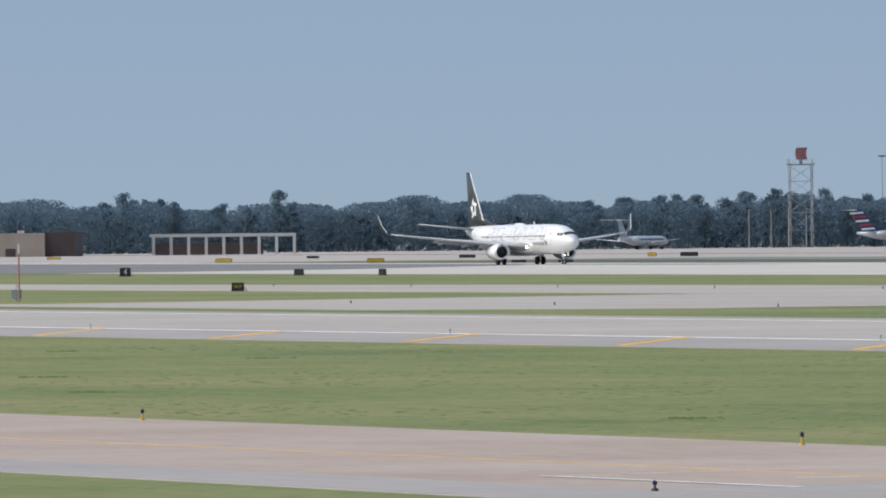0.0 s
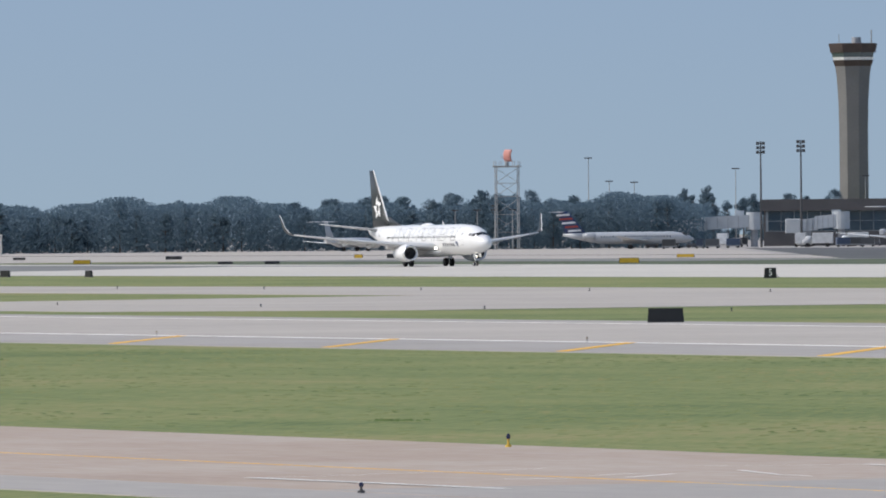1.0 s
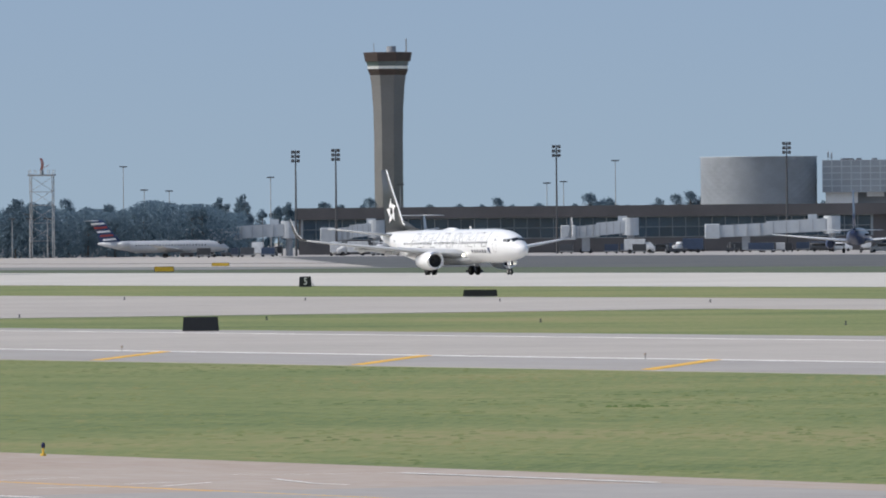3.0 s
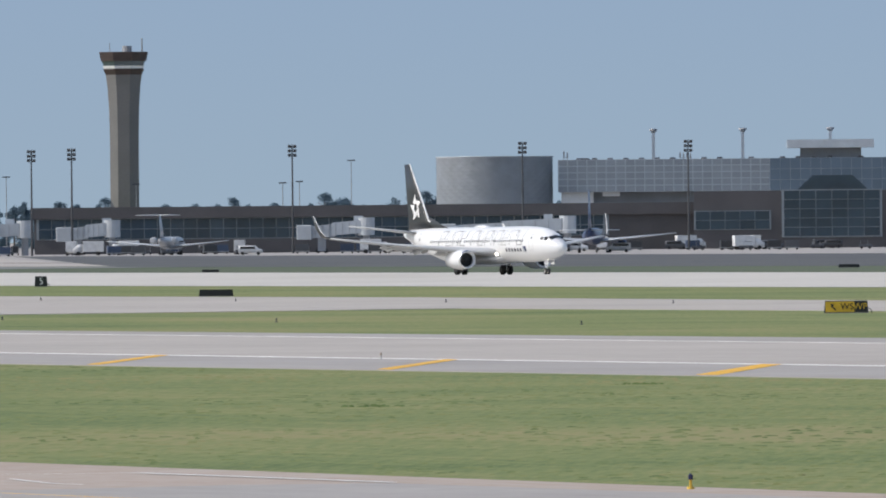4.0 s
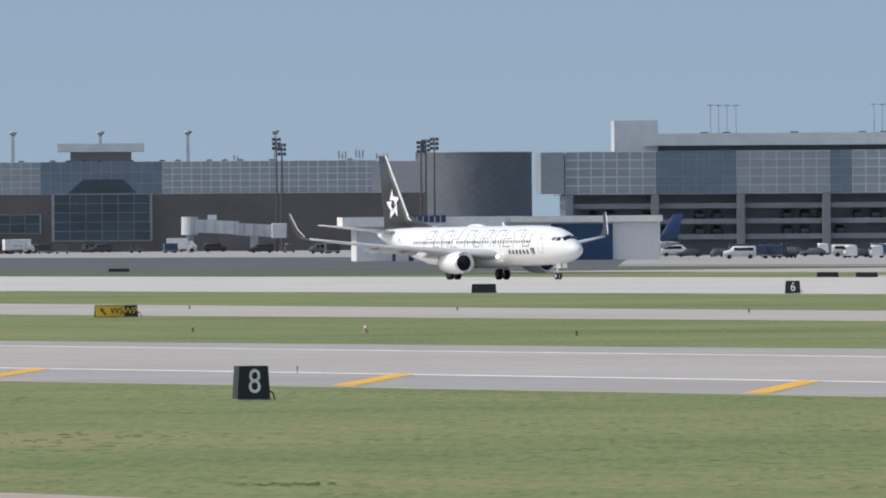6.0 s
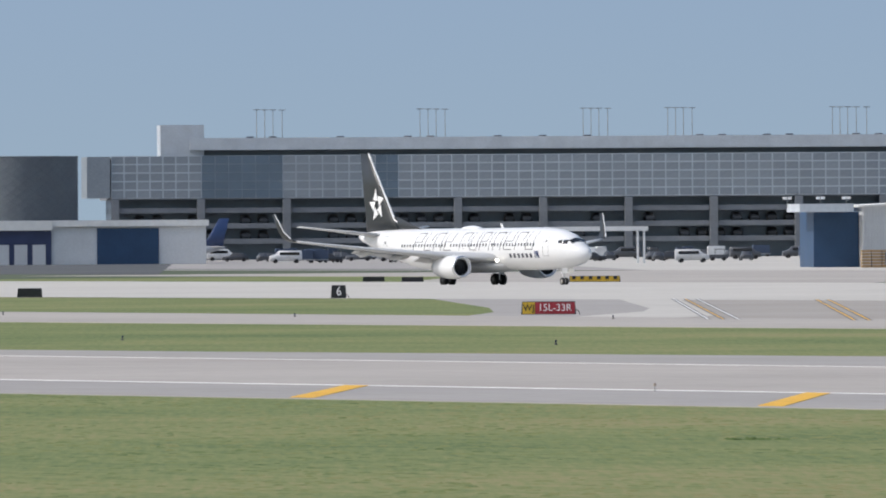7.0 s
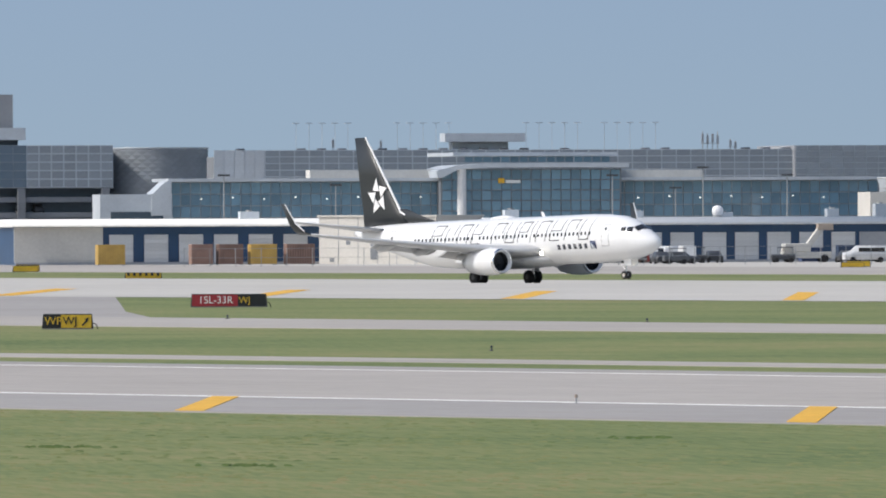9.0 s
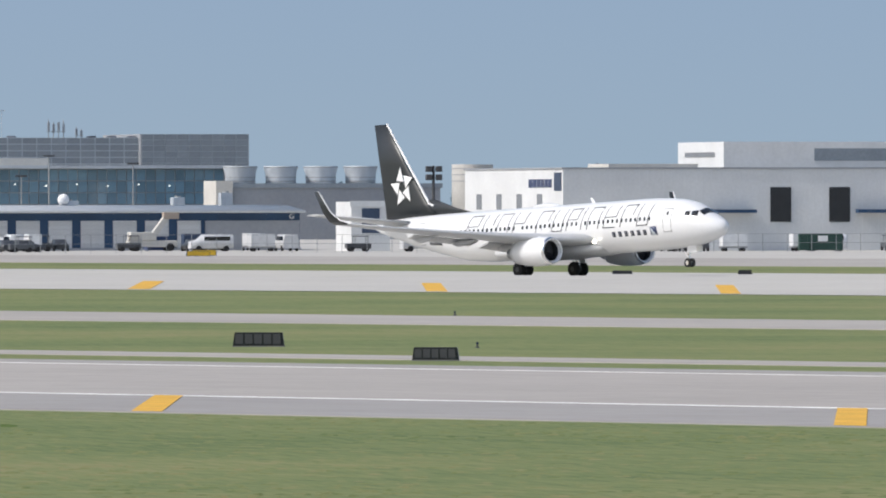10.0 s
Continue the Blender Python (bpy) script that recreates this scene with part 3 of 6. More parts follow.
def build_airliner():
    ob = thing("airliner", pose(-1393.7, 558, 0.5), "white twin-engine airliner with a near-black tail, rolling on the runway", "airplane")
    body = part("fuselage", loft([fus_ring(*s) for s in STATIONS]), WHITE_PAINT, ob, "glossy white fuselage")
    belly = loft([fus_ring(x, hw, top, bot, 20) for x, hw, top, bot in ((8.2, 0.5, 2.3, 1.7), (6.6, 1.75, 2.5, 1.32), (3, 2.15, 2.7, 1.18), (-2.5, 2.15, 2.7, 1.2), (-4.6, 1.6, 2.5, 1.4), (-5.8, 0.5, 2.2, 1.7))])
    part("belly_fairing", belly, WING_GREY, ob, "grey wing-root fairing")
    for side in (-1, 1):
        secs = []
        for y, le, ch in WING:
            secs.append(foil((le, side * y, wing_z(y)), ch, 0.115 if y < 6 else 0.10))
        w = part("wing", loft(secs), WING_GREY, ob, "pale grey swept wing")
        for y0, y1, c0, c1 in ((2.3, 5.2, 1.5, 1.35), (6.2, 11.2, 1.15, 0.9)):
            fl = loft([foil((te_x(y) + 0.35, side * y, wing_z(y) - 0.08), c, 0.11, 6) for y, c in ((y0, c0), (y1, c1))])
            for v in fl.verts:
                y = abs(v.co.y)
                v.co.z -= max(0.0, te_x(y) + 0.35 - v.co.x) * 0.32
            part("flap", fl, WING_GREY, w, "trailing-edge flap set for take-off")
        for y in (3.6, 7.6, 10.6):
            fr = loft([fus_ring(x, 0.16 * k + 0.01, wing_z(y) - 0.12, wing_z(y) - 0.12 - 0.55 * k - 0.02, 10) for x, k in ((te_x(y) + 2.2, 0.1), (te_x(y) + 1.2, 0.8), (te_x(y), 1.0), (te_x(y) - 1.3, 0.1))])
            for v in fr.verts:
                v.co.y += side * y
            part("flap_fairing", fr, WING_GREY, w)
        z0 = wing_z(17.3)
        wl = loft([upright_tip(p, side) for p in ((-3.75, 17.3, z0, 1.6, 0.0), (-4.15, 17.8, z0 + 0.25, 1.2, 0.55), (-4.75, 18.15, z0 + 0.9, 0.85, 0.95), (-5.75, 18.5, z0 + 2.55, 0.4, 1.0))])
        part("winglet", wl, DARK_TAIL, ob, "upswept dark winglet with a white edge")
        part("winglet_edge", tube(tube(bmesh.new(), (-4.05, side * 17.79, z0 + 0.25), (-4.7, side * 18.16, z0 + 0.9), 0.05, 0.05, 6), (-4.7, side * 18.16, z0 + 0.9), (-5.65, side * 18.51, z0 + 2.55), 0.05, 0.04, 6), SIGN_WHITE, ob)
        st = loft([foil((le, side * y, 4.75 + 0.13 * y), ch, 0.09) for y, le, ch in ((0.4, -14.5, 3.9), (3.6, -16.5, 2.65), (7.15, -18.7, 1.35))])
        part("tailplane", st, WING_GREY, ob, "pale grey tailplane")
        nacelle_profile(ob, side)
        # main gear
        leg = part("main_gear", tube(tube(bmesh.new(), (0.1, side * 2.86, 0.55), (0.15, side * 2.75, 2.3), 0.13, 0.16, 10), (-0.25, side * 2.86, 0.56), (-0.6, side * 2.6, 1.9), 0.06, 0.06, 8), SILVER, ob, "main landing gear leg")
        for dy in (-0.43, 0.43):
            TYRES.append(wheel(leg, 0, side * 2.86 + dy, 0.565, 0.40))
        part("gear_door", box(-0.55, 0.55, side * 3.12 - 0.02, side * 3.12 + 0.02, 1.0, 1.95, 0.01), WHITE_PAINT, leg)
        # cabin windows
        win = mesh_of(box(-0.1, 0.1, -0.015, 0.015, -0.14, 0.14, 0.012), "window", DARK_GLASS)
        zz = 3.82
        for k in range(46):
            x = 13.2 - k * 0.508
            if k in (15, 29):
                continue
            share("window", win, body, (x, side * side_y(x, zz, 0.012), zz), (side * radians(11), 0, 0))
        # doors as thin frames
        for x, z0d, z1d, wd in ((15.05, 2.72, 4.5, 0.86), (-13.2, 3.05, 4.75, 0.76)):
            for a, b, c, d in ((x - wd / 2, x - wd / 2 + 0.03, z0d, z1d), (x + wd / 2 - 0.03, x + wd / 2, z0d, z1d), (x - wd / 2, x + wd / 2, z0d, z0d + 0.03), (x - wd / 2, x + wd / 2, z1d - 0.03, z1d)):
                part("door_seam", skin_patch(((a, c), (b, c), (b, d), (a, d)), side, 0.008), LETTER_GREY, body)
            part("door_window", skin_patch(((x - 0.09, 4.0), (x + 0.09, 4.0), (x + 0.09, 4.25), (x - 0.09, 4.25)), side), DARK_GLASS, body)
        for x in (2.4, 1.4):
            part("exit_seam", skin_patch(((x - 0.28, 3.45), (x - 0.25, 3.45), (x - 0.25, 4.4), (x - 0.28, 4.4)), side, 0.008), LETTER_GREY, body)
        # cockpit side windows
        for c in (((17.75, 3.8), (17.25, 3.84), (17.18, 4.22), (17.62, 4.22)), ((17.13, 3.86), (16.68, 3.92), (16.68, 4.2), (17.06, 4.22))):
            part("cockpit_window", skin_patch(c, side, 0.015), DARK_GLASS, body, "dark cockpit window")
        # lettering along the cabin as thin slanting strokes, and a row of bars below
        wide = (1.78, 1.5, 1.72, 1.66, 1.72, 1.5, 1.5, 0.58, 1.72, 1.78, 1.72, 1.62)
        x = -7.5
        for k, w_ in enumerate(wide):
            if k == 4:
                x += 0.9
            s = 0.35 if side < 0 else -0.35
            lo, hi, r_ = 3.32, 5.0, x + w_ * 0.72
            strokes = [(x, x + 0.07, lo, hi)]
            if w_ > 1:
                strokes += [(r_, r_ + 0.07, lo, hi) if k % 3 == 2 else (r_, r_ + 0.07, 4.15, hi), (x, r_ + 0.05, hi - 0.07, hi) if k % 2 == 0 else (x, r_ + 0.05, lo, lo + 0.07)]
                if k % 3 == 0:
                    strokes += [(x + 0.05, r_, 4.12, 4.18)]
            for a, b, c, d in strokes:
                sl = 0.19
                part("lettering_stroke", skin_patch(((a + (c - 4) * sl, c), (b + (c - 4) * sl, c), (b + (d - 4) * sl, d), (a + (d - 4) * sl, d)), side, 0.022), LETTER_GREY, body, "thin grey stroke of the cabin lettering")
            x += w_ + 0.12
        for k in range(6):
            a = 9.0 + k * 0.69
            part("lettering_bar", skin_patch(((a, 2.58), (a + 0.36, 2.60), (a + 0.36, 3.0), (a, 3.0)), side, 0.014, 2), LETTER_DARK, body, "dark blue lettering bar")
        part("emblem", skin_patch(((13.25, 2.55), (13.95, 2.55), (13.95, 3.2), (13.25, 3.2)), side, 0.014, 2), NAVY, body, "dark square emblem with a pale sweep")
        part("emblem_sweep", skin_patch(((13.37, 2.55), (13.85, 2.55), (13.41, 3.05), (13.35, 3.1)), side, 0.02, 2), SCREEN_PALE, body)
        part("registration_bar", skin_patch(((-12.2, 3.02), (-10.6, 2.9), (-10.6, 3.12), (-12.2, 3.24)), side, 0.014, 2), LETTER_GREY, body)
        lamp = part("landing_light", tube(bmesh.new(), (7.15, side * 2.0, 2.35), (7.25, side * 2.0, 2.35), 0.17, seg=12), LAMP_ON, ob, "lit landing light in the wing root")
    # windscreen
    for side in (-1, 1):
        bm = bmesh.new()
        vs = [bm.verts.new(p) for p in ((18.32, side * 0.03, 4.0), (18.16, side * 0.78, 3.84), (17.76, side * 0.86, 4.16), (17.66, side * 0.03, 4.38))]
        bm.faces.new(vs)
        ex = bmesh.ops.extrude_face_region(bm, geom=bm.faces[:])
        bmesh.ops.translate(bm, verts=[v for v in ex["geom"] if isinstance(v, bmesh.types.BMVert)], vec=(0.03, 0, 0.05))
        bmesh.ops.recalc_face_normals(bm, faces=bm.faces[:])
        part("windscreen", bm, DARK_GLASS, body, "dark windscreen pane")
    # fin with dorsal fillet
    fin = loft([upright_foil((x, 0, z), c, 0.10) for x, z, c in ((-12.3, 5.0, 6.4), (-13.75, 6.3, 5.05), (-16.2, 9.5, 3.1), (-18.35, 12.72, 1.4))])
    tail = part("tail_fin", fin, DARK_TAIL, ob, "near-black swept tail fin with five white triangles")
    part("dorsal_fin", loft([upright_foil((x, 0, z), c, 0.05) for x, z, c in ((-7.9, 5.25, 5.0), (-10.3, 5.75, 4.0), (-13.0, 6.6, 2.2))]), DARK_TAIL, ob)
    part("fin_edge", tube(tube(bmesh.new(), (-13.15, 0, 6.1), (-13.6, 0, 6.3), 0.1, 0.1, 8), (-13.65, 0, 6.25), (-18.3, 0, 12.73), 0.11, 0.08, 8), SIGN_WHITE, tail, "white leading edge")
    for side in (-1, 1):
        for k in range(5):
            tip, o1, o2 = [(-16.5 + 0.86 * r * math.cos(radians(d - 72 * k)), 7.75 + 1.04 * r * math.sin(radians(d - 72 * k))) for d, r in ((97, 1.52), (148, 0.88), (60, 0.45))]
            yb = side * 0.245
            bm = prism((tip, o1, o2), yb - 0.02, yb + 0.02)
            part("tail_triangle", bm, SIGN_WHITE, tail, "white triangle of the tail emblem")
    # nose gear
    ng = part("nose_gear", tube(tube(bmesh.new(), (15.6, 0, 0.35), (15.55, 0, 1.7), 0.07, 0.09, 10), (15.5, 0, 0.75), (14.7, 0, 1.6), 0.04, 0.04, 8), SILVER, ob, "nose landing gear leg")
    for dy in (-0.2, 0.2):
        TYRES.append(wheel(ng, 15.6, dy, 0.345, 0.2, "nose"))
    for side in (-1, 1):
        part("gear_door", box(15.75, 16.7, side * 0.36 - 0.015, side * 0.36 + 0.015, 1.12, 1.62, 0.01), WHITE_PAINT, ng)
    part("taxi_light", tube(bmesh.new(), (15.72, 0, 1.25), (15.8, 0, 1.25), 0.11, seg=10), LAMP_ON, ng, "lit taxi light")
    # antennas and satellite dome
    part("satellite_dome", loft([fus_ring(x, hw, 5.38 + h, 5.2, 14) for x, hw, h in ((1.4, 0.1, 0.02), (0.9, 0.5, 0.2), (0.0, 0.6, 0.3), (-1.2, 0.5, 0.2), (-1.9, 0.1, 0.02))]), WHITE_PAINT, ob, "white dome on the roof")
    part("antenna", prism(((5.4, 5.38), (5.0, 5.38), (4.75, 5.82), (5.0, 5.82)), -0.03, 0.03), WHITE_PAINT, ob)
    part("tail_cone", tube(bmesh.new(), (-19.75, 0, 4.70), (-20.0, 0, 4.70), 0.17, 0.12, 12), STEEL, ob)
    return ob


def te_x(y):
    """Trailing edge of the wing."""
    for a, b in zip(WING, WING[1:]):
        if a[0] <= y <= b[0]:
            k = (y - a[0]) / (b[0] - a[0])
            return (a[1] - a[2]) * (1 - k) + (b[1] - b[2]) * k


def upright_tip(p, side):
    """A section of the winglet, turned from flat to upright."""
    x, y, z, chord, up = p
    pts = foil((x, 0, 0), chord, 0.09)
    a = up * radians(80)
    return [(q[0], side * (y - q[2] * math.sin(a)), z + q[2] * math.cos(a)) for q in pts]


airliner = build_airliner()


# ---- buildings ----
def mass(parent, name, e0, e1, n0, n1, z0, z1, material, label=""):
    return part(name, box(e0, e1, n0, n1, z0, z1), material, parent, label)


def panels(parent, name, e0, e1, z0, z1, n, cols, rows, gap, material, depth=0.12, skip=None):
    """A field of alike panels standing proud of the wall at n, one object each."""
    w, h = (e1 - e0) / cols, (z1 - z0) / rows
    if name == "screen_panel":
        part("grid_backing", box(e0, e1, n - 0.06, n, z0, z1), SCREEN_PALE, parent)
    me = mesh_of(box(-w / 2 + gap / 2, w / 2 - gap / 2, -depth, 0.0, -h / 2 + gap / 2, h / 2 - gap / 2), name, material)
    for i in range(cols):
        for j in range(rows):
            if skip and skip(i, j):
                continue
            share(name, me, parent, (e0 + (i + 0.5) * w, n, z0 + (j + 0.5) * h))


def building(name, label, e, n):
    return thing(name, grid_pose(e, n), label, "building")


# long brown terminal
T = building("terminal_building", "long low brown concourse with dark ribbon windows", -80, 2600)
mass(T, "wall", -75, 80, 0, 60, 0, 9.9, BROWN_WALL)
mass(T, "parapet", -75.8, 80, -1.2, 0, 8.3, 11.0, BROWN_WALL, "deep brown parapet")
mass(T, "backing", -74.5, 60, -0.1, 0, 3.4, 8.3, MULLION)
panels(T, "pane", -74, 59.5, 3.5, 8.25, -0.1, 43, 2, 0.16, NIGHT_GLASS)
H2 = building("terminal_hall", "tall brown terminal hall with a gridded glass front", 50, 2590)
mass(H2, "wall", -50, 58, 0, 60, 0, 13.4, BROWN_WALL)
mass(H2, "backing", -29.5, -6, -0.3, 0, 2.5, 13.7, MULLION)
panels(H2, "pane", -29, -6.5, 2.7, 13.5, -0.3, 6, 5, 0.17, NIGHT_GLASS)
mass(H2, "backing", -50, -32, -0.2, 0, 4.4, 8.9, MULLION)
panels(H2, "pane", -49.7, -32.3, 4.5, 8.8, -0.2, 5, 2, 0.14, NIGHT_GLASS)
part("skylight", prism(((-26, 13.4), (-9, 13.4), (-12.8, 17.0), (-22.2, 17.0)), 2, 14), NIGHT_GLASS, H2, "dark sloped skylight")

# control tower
W = building("control_tower", "tall tan concrete control tower with a dark flared cab", -246.2, 4790)


def octagon(r, z):
    return [(r * math.cos(math.pi / 4 * k + math.pi / 8), r * math.sin(math.pi / 4 * k + math.pi / 8), z) for k in range(8)]


def flat_loft(rings):
    bm = loft(rings)
    for f in bm.faces:
        f.smooth = False
    return bm


part("shaft", flat_loft([octagon(6.6, 0), octagon(6.6, 45), octagon(6.9, 58), octagon(7.6, 68), octagon(8.5, 74)]), TOWER_WALL, W, "tan concrete eight-sided shaft")
part("cab_floor", flat_loft([octagon(8.3, 72.5), octagon(9.4, 75)]), RUST_BROWN, W)
part("cab", flat_loft([octagon(8.8, 75), octagon(10.2, 79)]), CAB_GLASS, W, "slanted dark glazing of the cab")
part("sill", flat_loft([octagon(9.0, 75.1), octagon(9.55, 76.4), octagon(9.3, 76.4)]), SIGN_WHITE, W, "pale band below the cab windows")
part("roof", flat_loft([octagon(10.4, 78.4), octagon(11.2, 82.2), octagon(10.6, 82.4)]), RUST_BROWN, W, "dark rust-brown flared roof")
part("radar_dome", tube(bmesh.new(), (1.5, 0, 82), (1.5, 0, 85), 2.2, 2.0, 16), GREY_WALL, W)
part("antenna", tube(bmesh.new(), (8, 0, 82), (8, 0, 88.2), 0.3), STEEL, W)
part("antenna", tube(bmesh.new(), (-6, 0, 82), (-6, 0, 86.5), 0.15), STEEL, W)

# first garage with round ends
G = building("parking_garage", "parking garage wrapped in a grey metal grid screen", 40, 2900)
mass(G, "deck", -75.5, 68, 0.5, 40, 14.5, 21.5, CONC_STRUCT)
panels(G, "screen_panel", -75.5, -20, 14.4, 22.9, 0.5, 22, 5, 0.26, SCREEN)
panels(G, "screen_panel", -20, 12, 14.4, 22.9, 0.5, 12, 3, 0.08, SCREEN_BLUE)
panels(G, "screen_panel", 12, 68, 14.4, 22.9, 0.5, 22, 5, 0.26, SCREEN)
mass(G, "column", -70, 80, 4, 40, 0, 14.5, CONC_STRUCT)
mass(G, "white_wall", -74.7, -66.3, 2, 3.9, 11.5, 14.4, WHITE_WALL, "white wall under the deck")
mass(G, "white_wall", -63.9, -59.4, 2, 3.9, 13.3, 14.4, WHITE_WALL, "white wall under the deck")
mass(G, "end_wall", 67, 80, 0, 30, 12, 22.6, GREY_WALL)
mass(G, "stair_house", -12, 4, 5, 10, 22, 25.6, GREY_WALL)
mass(G, "canopy", -15.5, 7.3, 2, 12, 25.5, 27.7, SCREEN_PALE)


def round_tower(name, label, e, n, r, z0, z1, material, rows=8, cols=30):
    """A drum clad in a lattice of diamond panels, over open decks."""
    ob = building(name, label, e, n)
    part("core", tube(bmesh.new(), (0, 0, 0), (0, 0, z1 - 0.4), r - 0.35, seg=40), material, ob)
    bm = bmesh.new()
    rr = random.Random(5)
    for j in range(rows * 2 + 1):
        for i in range(cols):
            a = 2 * math.pi * (i + 0.5 * (j % 2)) / cols
            zc = z0 + (z1 - z0) * j / (rows * 2)
            h, w = (z1 - z0) / rows / 2 * 0.94, math.pi / cols * 0.94
            q = []
            for da, dz in ((-w, 0), (0, -h), (w, 0), (0, h)):
                z = min(max(zc + dz, z0), z1)
                rad = r + (0.12 if dz == 0 else 0.0)
                q.append(bm.verts.new((rad * math.cos(a + da), rad * math.sin(a + da), z)))
            if (q[1].co - q[3].co).length > 0.01:
                f = bm.faces.new(q)
    bmesh.ops.solidify(bm, geom=bm.faces[:], thickness=0.06)
    ob2 = part("lattice_screen", bm, material, ob, "diamond-patterned metal lattice screen")
    tagged(ob2, kind="stuff")
    part("roof_rim", loft([[(q * math.cos(2 * math.pi * k / 40), q * math.sin(2 * math.pi * k / 40), z) for k in range(40)] for q, z in ((r + 0.1, z1 - 0.3), (r + 0.3, z1), (r - 0.5, z1), (r - 0.6, z1 - 0.4))], caps=False), material, ob)
    return ob


round_tower("ramp_drum", "round garage ramp clad in pale diamond lattice", -52.2, 2905, 15.2, 9, 24, SCREEN_PALE)
round_tower("ramp_drum", "round garage ramp clad in grey diamond lattice", 133.8, 2905, 15.2, 6, 24.8, SCREEN)
for e in (-10.5, 13, 36, 59, 82):
    ob = thing("vent_stack", grid_pose(e, 2915, 21.9), "slim white rooftop stack with a wide cap", "stack", "rooftop stacks")
    part("shaft", box(-0.42, 0.42, -0.42, 0.42, 0, 8.2), SCREEN_PALE, ob)
    part("cap", loft([octagon(0.5, 8.0), octagon(1.15, 8.7), octagon(1.15, 9.0), octagon(0.3, 9.15)]), GREY_WALL, ob)

# second garage, with a roofed upper deck
K = building("parking_garage", "wide parking garage with a gridded metal screen and open lower decks", 200, 2000)
mass(K, "deck", -91, 113, 1.0, 45, 11.0, 18.6, CONC_STRUCT)
for a, b_, m_, cols in ((-91.3, -74.9, SCREEN, 7), (-74.9, -60.2, SCREEN_BLUE, 6), (-60.2, -43.3, SCREEN, 7), (-43.3, -39.2, SCREEN_BLUE, 2), (-39.2, 60.7, SCREEN, 41), (60.7, 64.7, SCREEN_BLUE, 2), (64.7, 82, SCREEN, 7), (82, 97, SCREEN_BLUE, 6), (97, 113, SCREEN, 7)):
    panels(K, "screen_panel", a, b_, 11.2, 18.9, 1.0, cols, 5, 0.26 if m_ is SCREEN else 0.06, m_)
mass(K, "corner_screen", -95.7, -91.5, 0.6, 20, 11.3, 18.8, SCREEN, "grey perforated corner screen")
mass(K, "roof_deck", -77, 97, 2.3, 40, 19.9, 20.9, CONC_STRUCT)
mass(K, "parapet", -77, 97, 2, 2.3, 19.9, 22.1, SCREEN_PALE, "pale edge of the upper deck roof")
# blue-grey block that stands for the shade under the upper deck roof
mass(K, "deck_wall", -76, 96, 5, 39, 18.6, 19.9, SCREEN_BLUE)
mass(K, "stair_tower", 86, 94.8, 3, 6, 20.9, 28.2, GREY_WALL, "plain grey stair tower")
mass(K, "stair_tower", -82.2, -74.3, 3, 14, 18.6, 24.5, SCREEN_PALE)
for z in (2.9, 5.7, 8.5):
    mass(K, "slab", -90, 113, 1.2, 44, z, z + 0.95, CONC_STRUCT)
# wall coloured dark blue for the hazy shade within the open decks
mass(K, "inner_wall", -90, 113, 5.5, 44, 0, 11, SCREEN_BLUE)
col = mesh_of(box(-0.7, 0.7, -0.6, 0.6, 0, 11), "column", CONC_STRUCT)
for k in range(14):
    share("column", col, K, (-90.6 + k * 15.55, 1.0, 0))
for e0 in (135.6, 165.4, 195.2, 210.7, 240.9, 270.5):
    for d in (0, 1.6, 3.2, 5.0, 7.2):
        if d == 7.2 and e0 < 240:
            continue
        ob = thing("lamp_pole", grid_pose(e0 + d, 2008 + d, 20.9), "slim rooftop lamp pole with a flat head", "lamp", "garage roof lamps")
        part("pole", tube(bmesh.new(), (0, 0, 0), (0, 0, 6.3), 0.09, 0.06, 6), STEEL, ob)
        part("head", box(-0.6, 0.6, -0.3, 0.3, 6.25, 6.4), STEEL, ob)
round_tower("ramp_drum", "round garage ramp clad in grey diamond lattice", 322.6, 2012, 9.6, 7, 18.5, SCREEN_PALE)

# glass terminal with a third garage behind it
L = building("glass_terminal", "long terminal fronted in blue-green glass under a pale roof", 340, 1750)
mass(L, "wall", -57, 59.5, 0.3, 14, 0, 11.4, CONC_STRUCT)
mass(L, "backing", -57, 59.5, 0.15, 0.3, 0, 11.5, MULLION)
panels(L, "pane", -57, -13, 5.6, 11.3, 0.15, 27, 3, 0.18, TEAL_GLASS)
panels(L, "pane", 15.5, 59, 5.6, 11.3, 0.15, 27, 3, 0.18, TEAL_GLASS)
mass(L, "roof", -57.6, 60, -1.6, 15, 11.4, 11.9, SCREEN_PALE, "pale flat roof edge")
mass(L, "hall", -13.6, 16, -3, 12, 0, 13.3, CONC_STRUCT)
panels(L, "pane", -13.4, 15.8, 4.9, 13.2, -3.0, 18, 5, 0.18, TEAL_GLASS)
part("hall_roof", prism(((-14.5, 13.0), (-11, 13.9), (-6, 14.15), (17, 14.15), (17, 13.5), (-6, 13.5), (-11, 13.2), (-13.5, 11.9), (-14.3, 11.9)), -4.4, 12), SCREEN_PALE, L, "pale curved hall roof")
panels(L, "pane", -8, 16, 14.3, 15.4, 6, 16, 1, 0.18, TEAL_GLASS)
mass(L, "upper_roof", -10, 17, 5, 28, 15.4, 16.0, SCREEN_PALE)
part("column", tube(bmesh.new(), (-10.2, -3.4, 4), (-10.2, -3.4, 13.3), 0.75, seg=12), WHITE_WALL, L, "thick white column")
mass(L, "penthouse", -33.8, -13, 3, 7, 11.8, 13.2, PALE_WALL, "off-white plant room")
mass(L, "penthouse", 16, 30.7, 3, 7, 11.8, 13.1, PALE_WALL, "off-white plant room")
mass(L, "side_block", -68.7, -57, -2, 6, 0, 9.4, SCREEN_PALE)
